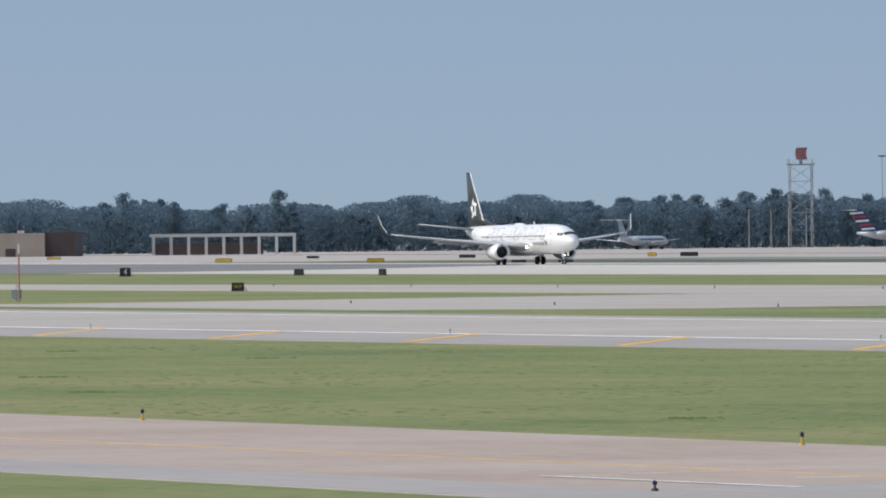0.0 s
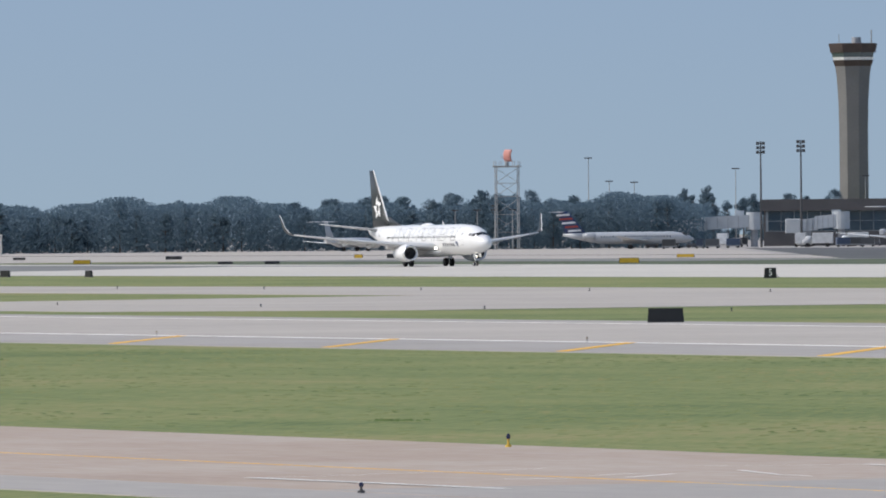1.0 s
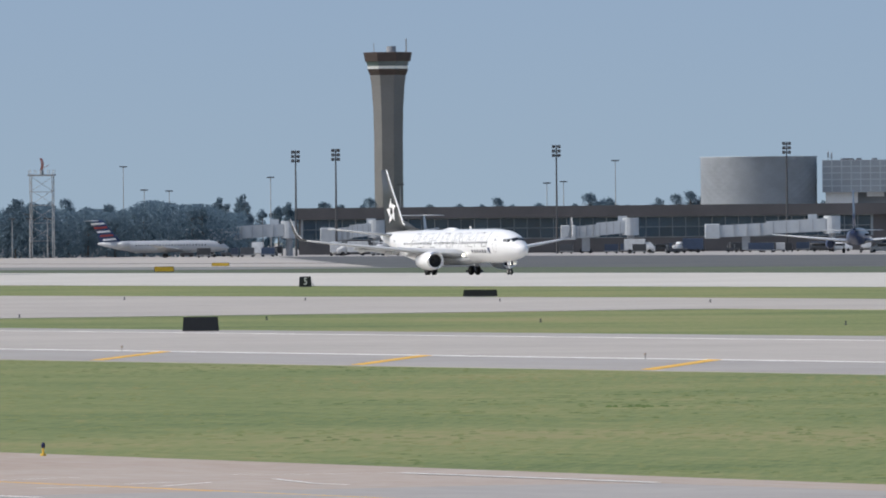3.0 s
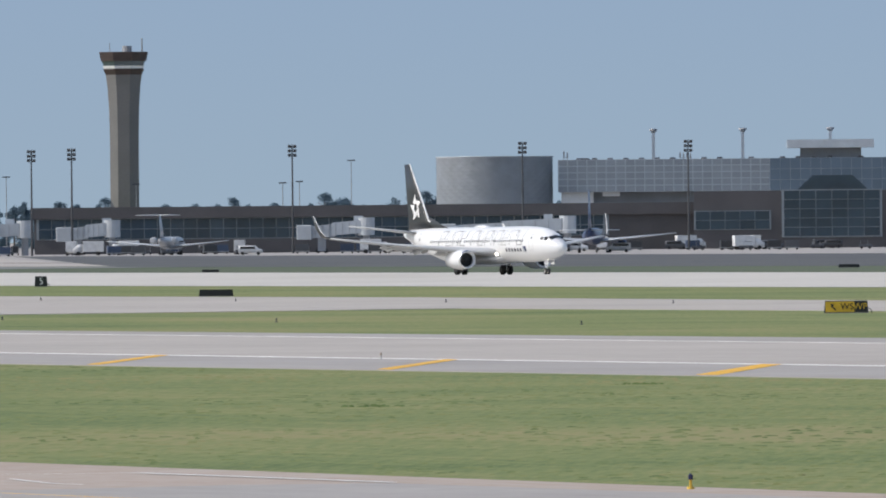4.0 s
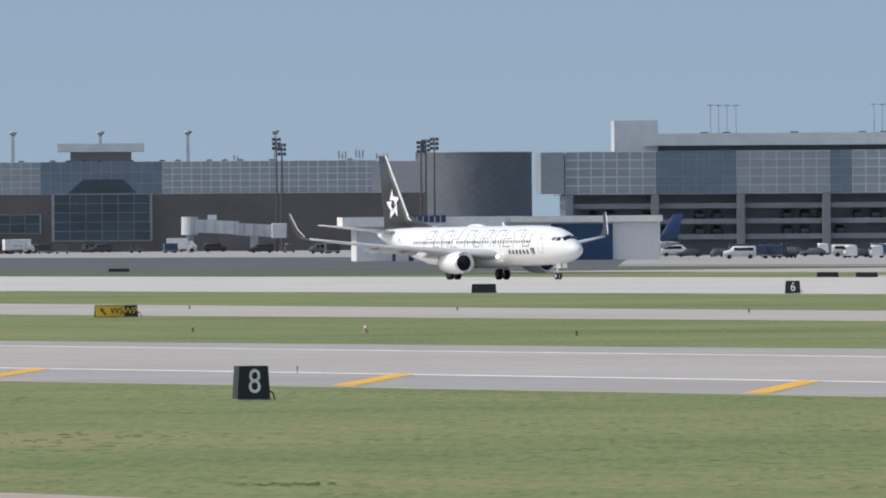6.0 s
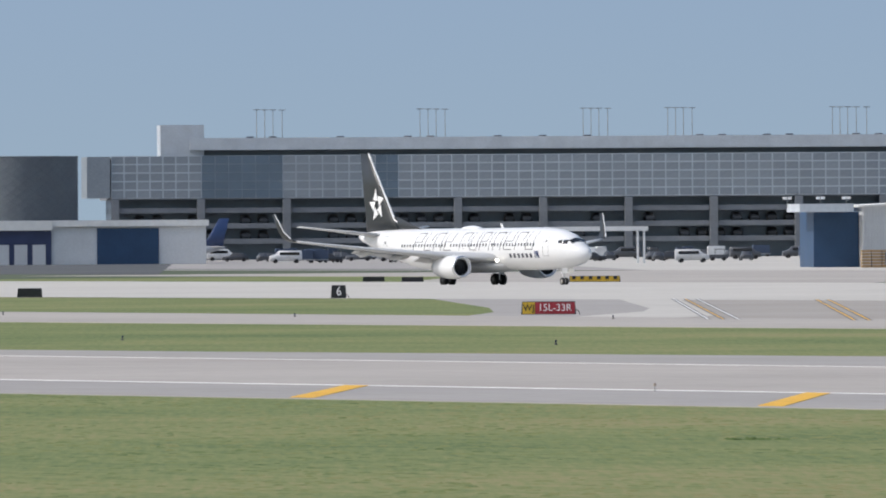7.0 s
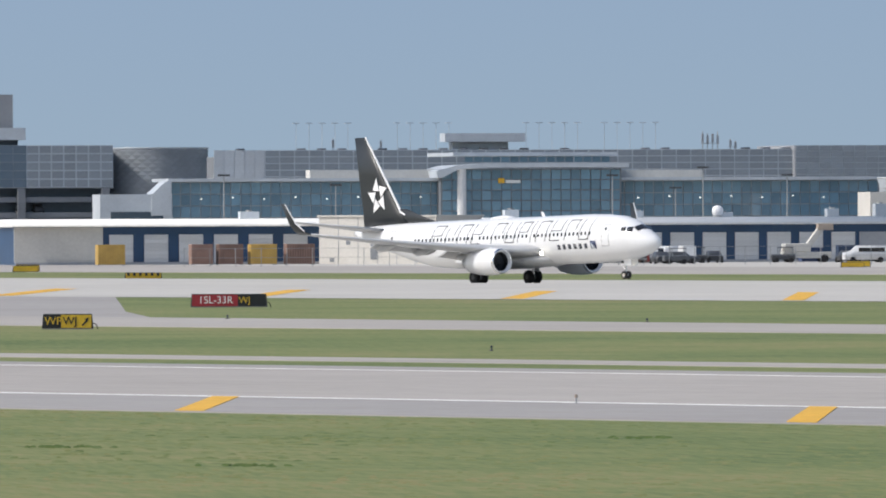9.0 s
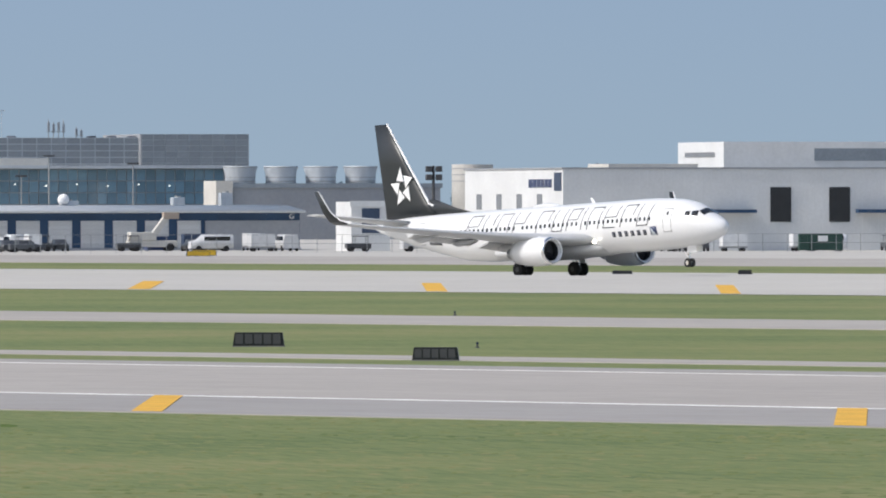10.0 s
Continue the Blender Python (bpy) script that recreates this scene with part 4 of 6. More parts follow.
mass(L, "side_window", -67, -58.5, -2.1, -2, 5.2, 6.6, NIGHT_GLASS)
part("slanted_end", prism(((-60.5, 6.0), (-57.2, 6.0), (-57.2, 11.6), (-58.2, 11.4), (-60.3, 9.4)), -2.3, 4), SCREEN_PALE, L)
lampm = mesh_of(box(-0.13, 0.13, -0.05, 0.05, -0.1, 0.1), "ceiling_lamp", CEILING_LAMP)
for k in range(21):
    e = -52 + k * 5.1
    if not -14 < e < 16:
        share("ceiling_lamp", lampm, L, (e, -0.02, 8.6 + 0.25 * (k % 2)))
part("coloured_banner", box(-4.2, -3.2, -3.3, -3.22, 11.0, 11.8), YELLOW_LINE, L)
part("coloured_banner", box(-3.0, -0.6, -3.3, -3.22, 11.0, 11.5), WHITE_LINE, L)
P3 = building("parking_garage", "grey-screened parking garage behind the glass terminal", 366, 1900)
mass(P3, "deck", -50, 52, 0.5, 14, 0, 16.15, CONC_STRUCT)
panels(P3, "screen_panel", -42, 52, 11.5, 17.3, 0.5, 36, 5, 0.2, SCREEN)
panels(P3, "screen_panel", -51, -42, 11.5, 17.3, 0.5, 5, 1, 0.2, SCREEN_PALE)
mass(P3, "stair_house", -8.0, 2, 5, 8, 17, 18.8, SCREEN_PALE)
mass(P3, "canopy", -9.6, 4.7, 3, 8, 18.7, 20.2, SCREEN_PALE)
mass(P3, "corner_block", 52, 71.5, -1, 30, 0, 17.9, GREY_WALL, "plain grey screened corner")
panels(P3, "screen_panel", 52.2, 71.3, 11.8, 17.9, -1, 9, 6, 0.1, SCREEN)


def roof_car(e, n, z, k):
    ob = thing("car", grid_pose(e, n, z, 90 * (k % 2)), "dark car parked on the open garage roof", "car", "cars on the garage roofs")
    body = loft([[(x, y * w, zz) for y, zz in ((-0.9, 0.25), (0.9, 0.25), (0.9, 0.75), (0.62, h), (-0.62, h), (-0.9, 0.75))] for x, w, h in ((-2.2, 0.8, 0.8), (-2.0, 1, 0.95), (-1.3, 1, 1.45), (0.5, 1, 1.45), (1.1, 1, 0.95), (2.1, 0.95, 0.85), (2.3, 0.8, 0.7))])
    part("body", body, (VEHICLE_DARK, VEHICLE_DARK, VEHICLE_WHITE, VEHICLE_RED)[k % 4], ob)
    for x in (-1.4, 1.4):
        for y in (-0.85, 0.85):
            part("wheel", tube(bmesh.new(), (x, y - 0.1, 0.32), (x, y + 0.1, 0.32), 0.32, seg=10), TYRE, ob)
    return ob


first = roof_car(-28, 2904, 21.9, 0)
rng = random.Random(3)
for k in range(34):
    if rng.random() < 0.7:
        copy_thing(first, grid_pose(-30 + k * 4.1, 2903.4, 21.9, 90))
for k in range(28):
    if rng.random() < 0.75:
        copy_thing(first, grid_pose(320 + k * 3.6, 1903.2, 16.15, 90))
for k in range(40):
    if rng.random() < 0.35:
        copy_thing(first, grid_pose(126 + k * 4.1, 2005.5, 20.9, 90))
for level in (3.85, 6.65):
    for k in range(60):
        if rng.random() < 0.45:
            copy_thing(first, grid_pose(114 + k * 3.2, 2005, level, 90))

# loading dock with a white roof
D = building("loading_dock", "long dark blue dock building with pale roller doors", 255, 1330)
mass(D, "wall", -59, 58, 0.6, 30, 0, 4.7, BLUE_WALL, "dark blue wall")
dock_roof = loft([[(e, n, z) for n, z in ((-0.9, 4.65), (-0.9, 4.95), (9, 5.55), (31, 5.6), (31, 4.65))] for e in (-59.5, 58.4)])
part("roof", dock_roof, ROOF_WHITE, D, "white roof falling gently to its front edge")
mass(D, "plinth", -59, 58, -0.2, 0.6, 0, 0.35, GREY_WALL)
xs = [18.2 + k * 4.05 for k in range(8)] + [-56 + k * 4.3 for k in range(2, 8)]
slat = mesh_of(box(-1.45, 1.45, -0.06, 0, -0.21, 0.21, 0.02), "door_slat", DOOR_GREY)
for x in xs:
    dr = mass(D, "roller_door", x, x + 2.95, 0.42, 0.6, 0.25, 3.7, DOOR_GREY, "pale grey roller door")
    for j in range(7):
        share("door_slat", slat, dr, (x + 1.475, 0.41, 0.55 + j * 0.47))
mass(D, "white_wall", 0.5, 17, 0.35, 0.6, 1.9, 4.6, WHITE_WALL, "white corrugated upper wall")
rib = mesh_of(box(-0.1, 0.1, -0.08, 0, 0, 2.7), "corrugation", WHITE_WALL)
for k in range(32):
    share("corrugation", rib, D, (0.8 + k * 0.51, 0.35, 1.9))
me = text_mesh("G", 0.9)
me.materials.append(SIGN_WHITE)
t = share("lettering", me, D, (56.9, 0.2, 4.2), (radians(90), 0, 0))
mass(D, "end_wall", -59.1, -48.2, 0.3, 0.6, 0.35, 4.6, PALE_WALL, "pale plain wall panel")
mass(D, "blank_wall", 46, 57.9, 0.3, 0.6, 0.3, 3.7, GREY_WALL)
for k, (e, w_, h) in enumerate(((20, 1.2, 0.8), (31, 2.2, 0.6), (45, 1.5, 1.0), (-10, 1.6, 0.7), (-28, 2.4, 0.9), (5, 1.8, 1.0), (52, 1.5, 1.6))):
    ob = thing("roof_unit", grid_pose(255 + e, 1339.5 + k, 5.55), "pale metal rooftop air unit", "roof unit", "dock roof units")
    part("casing", box(-w_ / 2, w_ / 2, -0.8, 0.8, 0, h, 0.05), SCREEN_PALE, ob)
    part("fan_cowl", tube(bmesh.new(), (0, 0, h), (0, 0, h + 0.2), 0.4, seg=12), STEEL, ob)
ob = thing("radome", grid_pose(285.2, 1340, 5.55), "small white satellite dome on the dock roof", "radome")
bm = bmesh.new()
bmesh.ops.create_icosphere(bm, subdivisions=3, radius=0.72, matrix=Matrix.Translation((0, 0, 0.75)))
for f in bm.faces:
    f.smooth = True
part("dome", bm, SIGN_WHITE, ob)
part("base", tube(bmesh.new(), (0, 0, 0), (0, 0, 0.3), 0.5, seg=12), GREY_WALL, ob)
B = thing("white_block", grid_pose(244.2, 1310, 0, -45), "off-white windowless precast block with a grey end", "building")
mass(B, "wall", -17.2, 0, 0, 9.8, 0, 5.75, PALE_WALL)
for e in (-14.4, -11.5, -8.6, -5.8, -2.9):
    mass(B, "panel_joint", e, e + 0.07, -0.03, 0, 0, 5.7, GREY_WALL)
for e, z, w_, h in ((-13.2, 2.4, 0.6, 0.6), (-9.6, 0.6, 0.9, 2.1), (-5.2, 2.2, 0.5, 0.8), (-15.6, 0.3, 0.6, 0.5)):
    mass(B, "vent", e, e + w_, -0.06, 0, z, z + h, CONC_STRUCT)
part("roof_coping", box(-17.4, 0.2, -0.2, 10.0, 5.75, 5.95), PALE_WALL, B)

# plant house with cooling towers
Q = building("plant_house", "long grey plant house", 408, 1705)
mass(Q, "wall", -17.7, 16, 0, 20, 0, 8.7, GREY_WALL)
mass(Q, "parapet", -18, 16.3, -0.3, 0, 8.2, 8.9, SCREEN)
mass(Q, "pipe_block", -20.7, -18, -1, 8, 0, 9.3, PALE_WALL)
for e in (392.8, 399.4, 405.9, 412.4):
    ob = thing("cooling_tower", grid_pose(e, 1711, 8.7), "squat grey cooling tower flaring at the top", "cooling tower", "cooling towers")
    part("shell", loft([[(q * math.cos(2 * math.pi * k / 20), q * math.sin(2 * math.pi * k / 20), z) for k in range(20)] for q, z in ((2.4, 0), (2.4, 1.0), (2.45, 1.8), (2.7, 2.6), (2.72, 2.95), (2.5, 2.9))]), SCREEN_PALE, ob)
    for z in (0.5, 1.1, 2.7):
        part("hoop", tube(bmesh.new(), (0, 0, z), (0, 0, z + 0.12), 2.46 + (0.29 if z > 2 else 0), seg=20), STEEL, ob)

ob = thing("storage_tank", grid_pose(431, 1712, 0), "broad pale storage tank behind the plant house", "tank")
part("shell", tube(bmesh.new(), (0, 0, 0), (0, 0, 11.9), 3.3, seg=28), PALE_WALL, ob)
for z in (9.2, 10.2, 11.2):
    part("hoop", tube(bmesh.new(), (0, 0, z), (0, 0, z + 0.12), 3.36, seg=28), GREY_WALL, ob)

# cargo hangar in white and grey
U = building("cargo_hangar", "large white-grey hangar with a bright end wall and dark doors", 336, 1290)
mass(U, "hall", 0, 48, 0, 48.5, 0, 9.9, WHITE_WALL, "white metal-clad hall walls")
mass(U, "roof_edge", -0.15, 48.2, -0.15, 48.7, 9.9, 10.1, GREY_WALL)
mass(U, "upper_hall", 20.6, 48, 2, 23, 10.1, 13.2, WHITE_WALL)
mass(U, "end_louvre", 20.5, 20.6, 6, 19.5, 11.4, 11.95, CONC_STRUCT)
mass(U, "upper_louvre", 32, 47, 1.9, 2.0, 10.9, 12.4, SCREEN)
mass(U, "roof_hump", 7.3, 18.5, 6, 16, 10.1, 10.55, PALE_WALL)
for e in (25.9, 33.3, 42.5):
    mass(U, "hangar_door", e, e + 2.6, -0.12, 0, 3.5, 7.7, DARK, "dark tall door")
rib = mesh_of(box(-0.03, 0.03, -0.012, 0, 0, 9.8), "wall_rib", WHITE_WALL)
for k in range(48):
    share("wall_rib", rib, U, (0.5 + k * 1.0, 0.0, 0))
for e in (18.6, 36.6):
    mass(U, "awning", e, e + 5.2, -1.6, -0.1, 4.6, 5.0, BLUE_WALL, "blue awning")
for d in (10, 20, 30, 40):
    mass(U, "slot_window", -0.06, 0.0, d, d + 2.4, 5.0, 6.9, CONC_STRUCT)
for k in range(6):
    mass(U, "sign_bar", -0.1, 0, 5.4 + k * 1.9, 6.8 + k * 1.9, 7.7, 8.7, NAVY, "blue sign bar")
mass(U, "sign_emblem", -0.1, 0, 0.7, 4.0, 7.3, 9.5, VEHICLE_BLUE, "blue sign emblem")
V = building("gatehouse", "small white portal building with a blue door", 314.6, 1300)
mass(V, "wall", -2.4, 2.4, 0, 8, 0, 6.0, WHITE_WALL)
mass(V, "blue_door", -1.1, 1.1, -0.08, 0, 2.2, 5.2, VEHICLE_BLUE)
mass(V, "band", -2.6, 2.6, -0.15, 0, 5.4, 6.1, WHITE_WALL)

# blue-doored hangar with canopy
A1 = building("maintenance_hangar", "corrugated white and blue hangar with a pale canopy", 190, 1480)
mass(A1, "wall", -8.4, 19, 0.3, 30, 0, 8.4, WHITE_WALL)
rib = mesh_of(box(-0.09, 0.09, -0.16, 0.0, 0, 8.3), "corrugation", WHITE_WALL)
for k in range(15):
    share("corrugation", rib, A1, (-8.2 + k * 0.4, 0.3, 0))
for k in range(14):
    share("corrugation", rib, A1, (13.5 + k * 0.4, 0.3, 0))
mass(A1, "blue_front", -2.2, 13.3, 0.05, 0.3, 0, 8.35, BLUE_WALL, "deep blue sheet-metal front")
mass(A1, "seam", 3.8, 3.9, 0.02, 0.05, 0, 8.2, NAVY)
part("roof_edge", prism(((-9.0, 8.35), (2.5, 8.95), (19.4, 8.5), (19.4, 8.25), (2.5, 8.7), (-9.0, 8.1)), -0.4, 31), ROOF_WHITE, A1, "shallow white gable edge")
mass(A1, "canopy", -17.3, -10.0, -3, 12, 7.5, 8.6, SCREEN_PALE, "pale flat canopy")
mass(A1, "blue_annex", -14.6, -8.5, 4, 20, 0, 7.5, BLUE_WALL)
mass(A1, "gutter_beam", 13, 22, -0.6, 0.3, 8.0, 8.5, SCREEN_PALE)
for e in (171.5, 176, 179.5, 196, 200.5, 204, 207):
    ob = thing("roof_floodlight", grid_pose(e, 1481, 8.5), "small white floodlight pair on the hangar roof edge", "lamp", "hangar roof lamps")
    part("stem", tube(bmesh.new(), (0, 0, -0.4), (0, 0, 0.75), 0.05, 0.05, 6), STEEL, ob)
    for x in (-0.32, 0.32):
        part("head", box(x - 0.26, x + 0.26, -0.25, 0.15, 0.7, 1.05, 0.04), SIGN_WHITE, ob)
A2 = building("fire_station", "low station with a white roof band and pale doors", 86, 1790)
mass(A2, "wall", -22.6, 26.6, 0.3, 25, 0, 6.2, WHITE_WALL)
mass(A2, "roof_band", -24.9, 1.6, -1.0, 25, 5.6, 7.2, ROOF_WHITE)
mass(A2, "blue_band", -16.8, 1.5, -0.1, 0.3, 3.4, 5.6, NAVY)
mass(A2, "pier_wall", -16.8, 1.5, 0.05, 0.3, 0, 3.4, NAVY)
for k in range(6):
    mass(A2, "bay_door", -16.3 + k * 2.95, -14.2 + k * 2.95, -0.05, 0.05, 0, 3.3, WHITE_WALL)
mass(A2, "blue_front", 8.9, 18.9, 0.1, 0.3, 0, 5.9, BLUE_WALL)
mass(A2, "roof_band", 1.6, 27, -0.5, 25, 6.2, 7.2, ROOF_WHITE)
for k in range(9):
    mass(A2, "sign_bar", -16.5 + k * 0.95, -15.8 + k * 0.95, -1.1, -1.0, 6.3, 7.4, NAVY)

# low tan building, and an open frame shed beside it
N1 = building("tan_building", "low tan block building with a dark side", -372, 2350)
mass(N1, "wall", -30, 14.5, 0, 14, 0, 5.1, TAN_WALL)
mass(N1, "dark_side", 14.5, 21, 1, 12, 0, 5.3, RUST_BROWN)
for e in (-4.0, 6.0):
    mass(N1, "door", e, e + 2.2, -0.1, 0, 0, 1.8, RUST_BROWN)
for k in range(5):
    mass(N1, "vent", -20 + k * 7, -18.6 + k * 7, 4, 5, 5.1, 5.7, PALE_WALL)
N2 = building("open_shed", "open pale steel frame shed with thin posts", -333, 2380)
mass(N2, "beam", -6, 26, 0, 0.5, 3.9, 4.6, PALE_WALL)
for k in range(9):
    mass(N2, "post", -5.5 + k * 3.85, -4.9 + k * 3.85, 0, 0.5, 0, 4, PALE_WALL)
mass(N2, "back_wall", -6, 18, 6, 6.3, 0, 2.6, RUST_BROWN)


# ---- masts and radar ----
def light_mast(e, n, h, heads=3, label="tall dark apron mast with clustered floodlights"):
    ob = thing("light_mast", grid_pose(e, n), label, "mast", "apron light masts")
    part("pole", tube(bmesh.new(), (0, 0, 0), (0, 0, h), 0.28, 0.15, 8), SIGN_FRAME, ob)
    for j in range(heads):
        part("crossbar", box(-0.9, 0.9, -0.06, 0.06, h - 0.5 - j * 1.0, h - 0.4 - j * 1.0), SIGN_FRAME, ob)
        for x in (-0.62, 0.62):
            part("floodlight", box(x - 0.36, x + 0.36, -0.5, 0.1, h - 0.75 - j * 1.0, h - 0.05 - j * 1.0, 0.06), SIGN_FRAME, ob)
    return ob


for e, n, h in ((-90.6, 2500, 24.6), (-140.5, 2500, 24.2), (-150.2, 2510, 24.0), (-38.6, 2500, 24.8), (-1.2, 2500, 24.9), (70.0, 2480, 25.6), (71.5, 2490, 24.4), (103.5, 2480, 25.0), (105.4, 2480, 25.4), (102.0, 2470, 24.6)):
    light_mast(e, n, h)
light_mast(380.5, 1285, 8.8, 2)
light_mast(318.7, 1285, 10.3, 2)


def lamp_post(e, n, h, z=0.0):
    ob = thing("lamp_post", grid_pose(e, n, z), "slim street lamp post with a flat double head", "lamp", "slim lamp posts")
    part("pole", tube(bmesh.new(), (0, 0, 0), (0, 0, h), 0.16, 0.09, 6), STEEL, ob)
    part("head", box(-0.9, 0.9, -0.25, 0.25, h - 0.1, h + 0.18), SIGN_FRAME, ob)


for e, n, h in ((-200, 2650, 21.4), (-195, 2650, 15.8), (-189, 2650, 15.5), (-81, 2620, 21.6), (-133, 2640, 16.5), (-164, 2640, 18.5), (-98, 2640, 16.5), (-94, 2640, 16.8), (-210, 2500, 9), (-214, 2500, 9), (-206, 2500, 9), (-219, 2500, 9)):
    lamp_post(e, n, h)
for e, n, h in ((289, 1600, 10.5), (301, 1700, 10.6), (345, 1700, 12), (359.5, 1700, 13.2), (373, 1700, 12), (275, 1650, 12), (353, 1690, 10)):
    lamp_post(e, n, h)

R = thing("radar_tower", grid_pose(-205.5, 2480), "steel lattice radar tower with an orange-red rotating dish", "radar")
bm = bmesh.new()
for x in (-2.5, 2.5):
    for y in (-2.5, 2.5):
        tube(bm, (x, y, 0), (x, y, 19), 0.11, 0.11, 6)
part("leg_frame", bm, STEEL, R, "grey steel legs")
bm = bmesh.new()
for z in (4, 8, 12, 15, 18.6):
    for a, b_ in (((-2.5, -2.5), (2.5, -2.5)), ((2.5, -2.5), (2.5, 2.5)), ((2.5, 2.5), (-2.5, 2.5)), ((-2.5, 2.5), (-2.5, -2.5))):
        tube(bm, (*a, z), (*b_, z), 0.06, 0.06, 6)
        if z < 18:
            tube(bm, (*a, z), (*b_, z + 3.3), 0.05, 0.05, 6)
part("brace", bm, STEEL, R)
part("platform", box(-3, 3, -3, 3, 18.6, 18.9), STEEL, R)
bm = bmesh.new()
for k in range(12):
    a = 2 * math.pi * k / 12
    tube(bm, (3 * math.cos(a) , 3 * math.sin(a), 18.9), (3 * math.cos(a), 3 * math.sin(a), 20), 0.05, 0.05, 5)
part("railing", bm, STEEL, R)
part("pedestal", tube(bmesh.new(), (0, 0, 18.9), (0, 0, 20), 0.5, 0.4, 10), STEEL, R)
dish = []
for i in range(7):
    u = -1 + i / 3
    dish.append([(u * 1.7, -0.5 + 0.5 * u * u + 0.35 * v * v + t_, 21.2 + v * 1.35) for v, t_ in [(-1 + k / 3, 0) for k in range(7)] + [(1 - k / 3, 0.12) for k in range(7)]])
radar_dish = part("dish", loft(dish), RED_WHITE, R, "orange-red curved dish")
part("feed_arm", tube(bmesh.new(), (0, -0.4, 20.3), (0, -1.7, 21.1), 0.07, 0.05, 6), RED_WHITE, radar_dish)


def antenna_cluster(e, n, z, h, k):
    ob = thing("antenna_cluster", grid_pose(e, n, z), "rooftop frame of slim antennas", "antenna", "rooftop antennas")
    for j in range(k):
        part("rod", tube(bmesh.new(), (j * 0.9, 0, 0), (j * 0.9, 0, h - 0.35 * (j % 3)), 0.09, 0.07, 6), STEEL, ob)
        part("panel_antenna", box(j * 0.9 - 0.2, j * 0.9 + 0.2, -0.2, 0.0, h * 0.55 - 0.3 * (j % 2), h * 0.9 - 0.3 * (j % 2)), GREY_WALL, ob)
    part("crossbar", box(-0.3, k * 0.9 - 0.6, -0.06, 0.06, h * 0.5, h * 0.5 + 0.1), STEEL, ob)


for e, h, k in ((-34, 4.0, 2), (-3.5, 3.4, 4), (71, 3.2, 2), (98.5, 4.2, 3), (103, 4.6, 3), (108.5, 3.4, 4)):
    antenna_cluster(e, 2908, 21.5, h, k)
for e, h, k in ((403.0, 4.3, 4), (408.0, 3.0, 2), (337, 3.2, 1), (345.5, 3.0, 1)):
    antenna_cluster(e, 1906, 16.15, h, k)
for e0 in (331, 349, 372, 386):
    for d in range(5):
        ob = thing("lamp_pole", grid_pose(e0 + d * 2.3, 1909, 16.15), "slim rooftop lamp pole with a flat head", "lamp", "garage roof lamps")
        part("pole", tube(bmesh.new(), (0, 0, 0), (0, 0, 5.9), 0.05, 0.04, 6), SCREEN_PALE, ob)
        part("head", box(-0.6, 0.6, -0.2, 0.2, 5.85, 5.97), SCREEN_PALE, ob)


# ---- woods ----
def pine(seed, h, spread):
    r = random.Random(seed)
    ob = thing("tree", pose(0, 0, -60), "pine at the edge of the woods, leaves tinted blue-grey for haze", "tree", "trees of the far woods")
    bm = tube(bmesh.new(), (0, 0, 0), (r.uniform(-0.3, 0.3), 0, h * 0.9), 0.24, 0.06, 7)
    for k in range(9):
        z = h * r.uniform(0.45, 0.85)
        a = r.uniform(0, 6.28)
        d = spread * r.uniform(0.4, 0.8)
        tube(bm, (0, 0, z), (d * math.cos(a), d * math.sin(a), z + r.uniform(0.2, 1.0)), 0.08, 0.03, 5)
    part("trunk", bm, BARK, ob)
    verts, faces = [], []
    clumps = []
    for k in range(24):
        z = h * r.uniform(0.06, 0.97)
        u = max(0.0, z / h - 0.3) / 0.7
        rad = spread * (0.95 - 0.55 * u) * r.uniform(0.3, 1.0)
        a = r.uniform(0, 6.28)
        clumps.append((rad * math.cos(a), rad * math.sin(a), z, r.uniform(0.7, 1.35)))
    clumps.append((0, 0, h * 0.98, 0.7))
    for cx, cy, cz, cr in clumps:
        for j in range(110):
            v = Vector((r.gauss(0, 1), r.gauss(0, 1), r.gauss(0, 0.8))).normalized() * cr * r.uniform(0.45, 1.05)
            p = Vector((cx, cy, cz)) + v
            n1 = Vector((r.gauss(0, 1), r.gauss(0, 1), r.gauss(0, 1))).normalized()
            n2 = n1.orthogonal().normalized()
            s = r.uniform(0.12, 0.24)
            i = len(verts)
            verts += [p + n1 * s, p + n2 * s * 0.7, p - n1 * s, p - n2 * s * 0.7]
            faces.append((i, i + 1, i + 2, i + 3))
    me = bpy.data.meshes.new("crown")
    me.from_pydata(verts, [], faces)
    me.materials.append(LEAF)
    cr = new("crown", me)
    cr.parent = ob
    return ob


rng = random.Random(11)
kinds = [pine(k, h, s) for k, (h, s) in enumerate(((10.5, 2.7), (11.5, 2.4), (9.5, 3.0), (12.3, 2.6), (8.6, 3.1), (10.0, 3.4)))]
spots = []
e = -440.0
while e < -166:
    spots.append((e, 2540 + rng.uniform(-25, 10)))
    e += rng.uniform(2.6, 4.4)
e = -450.0
while e < -166:
    spots.append((e, 2590 + rng.uniform(-20, 30)))
    e += rng.uniform(3.0, 5.0)
e = -240.0
while e < 20:
    spots.append((e, 3300 + rng.uniform(-40, 60)))
    e += rng.uniform(1.8, 3.0)
e = 400.0
while e < 560:
    spots.append((e, 2000 + rng.uniform(-10, 50)))
    e += rng.uniform(5, 9)
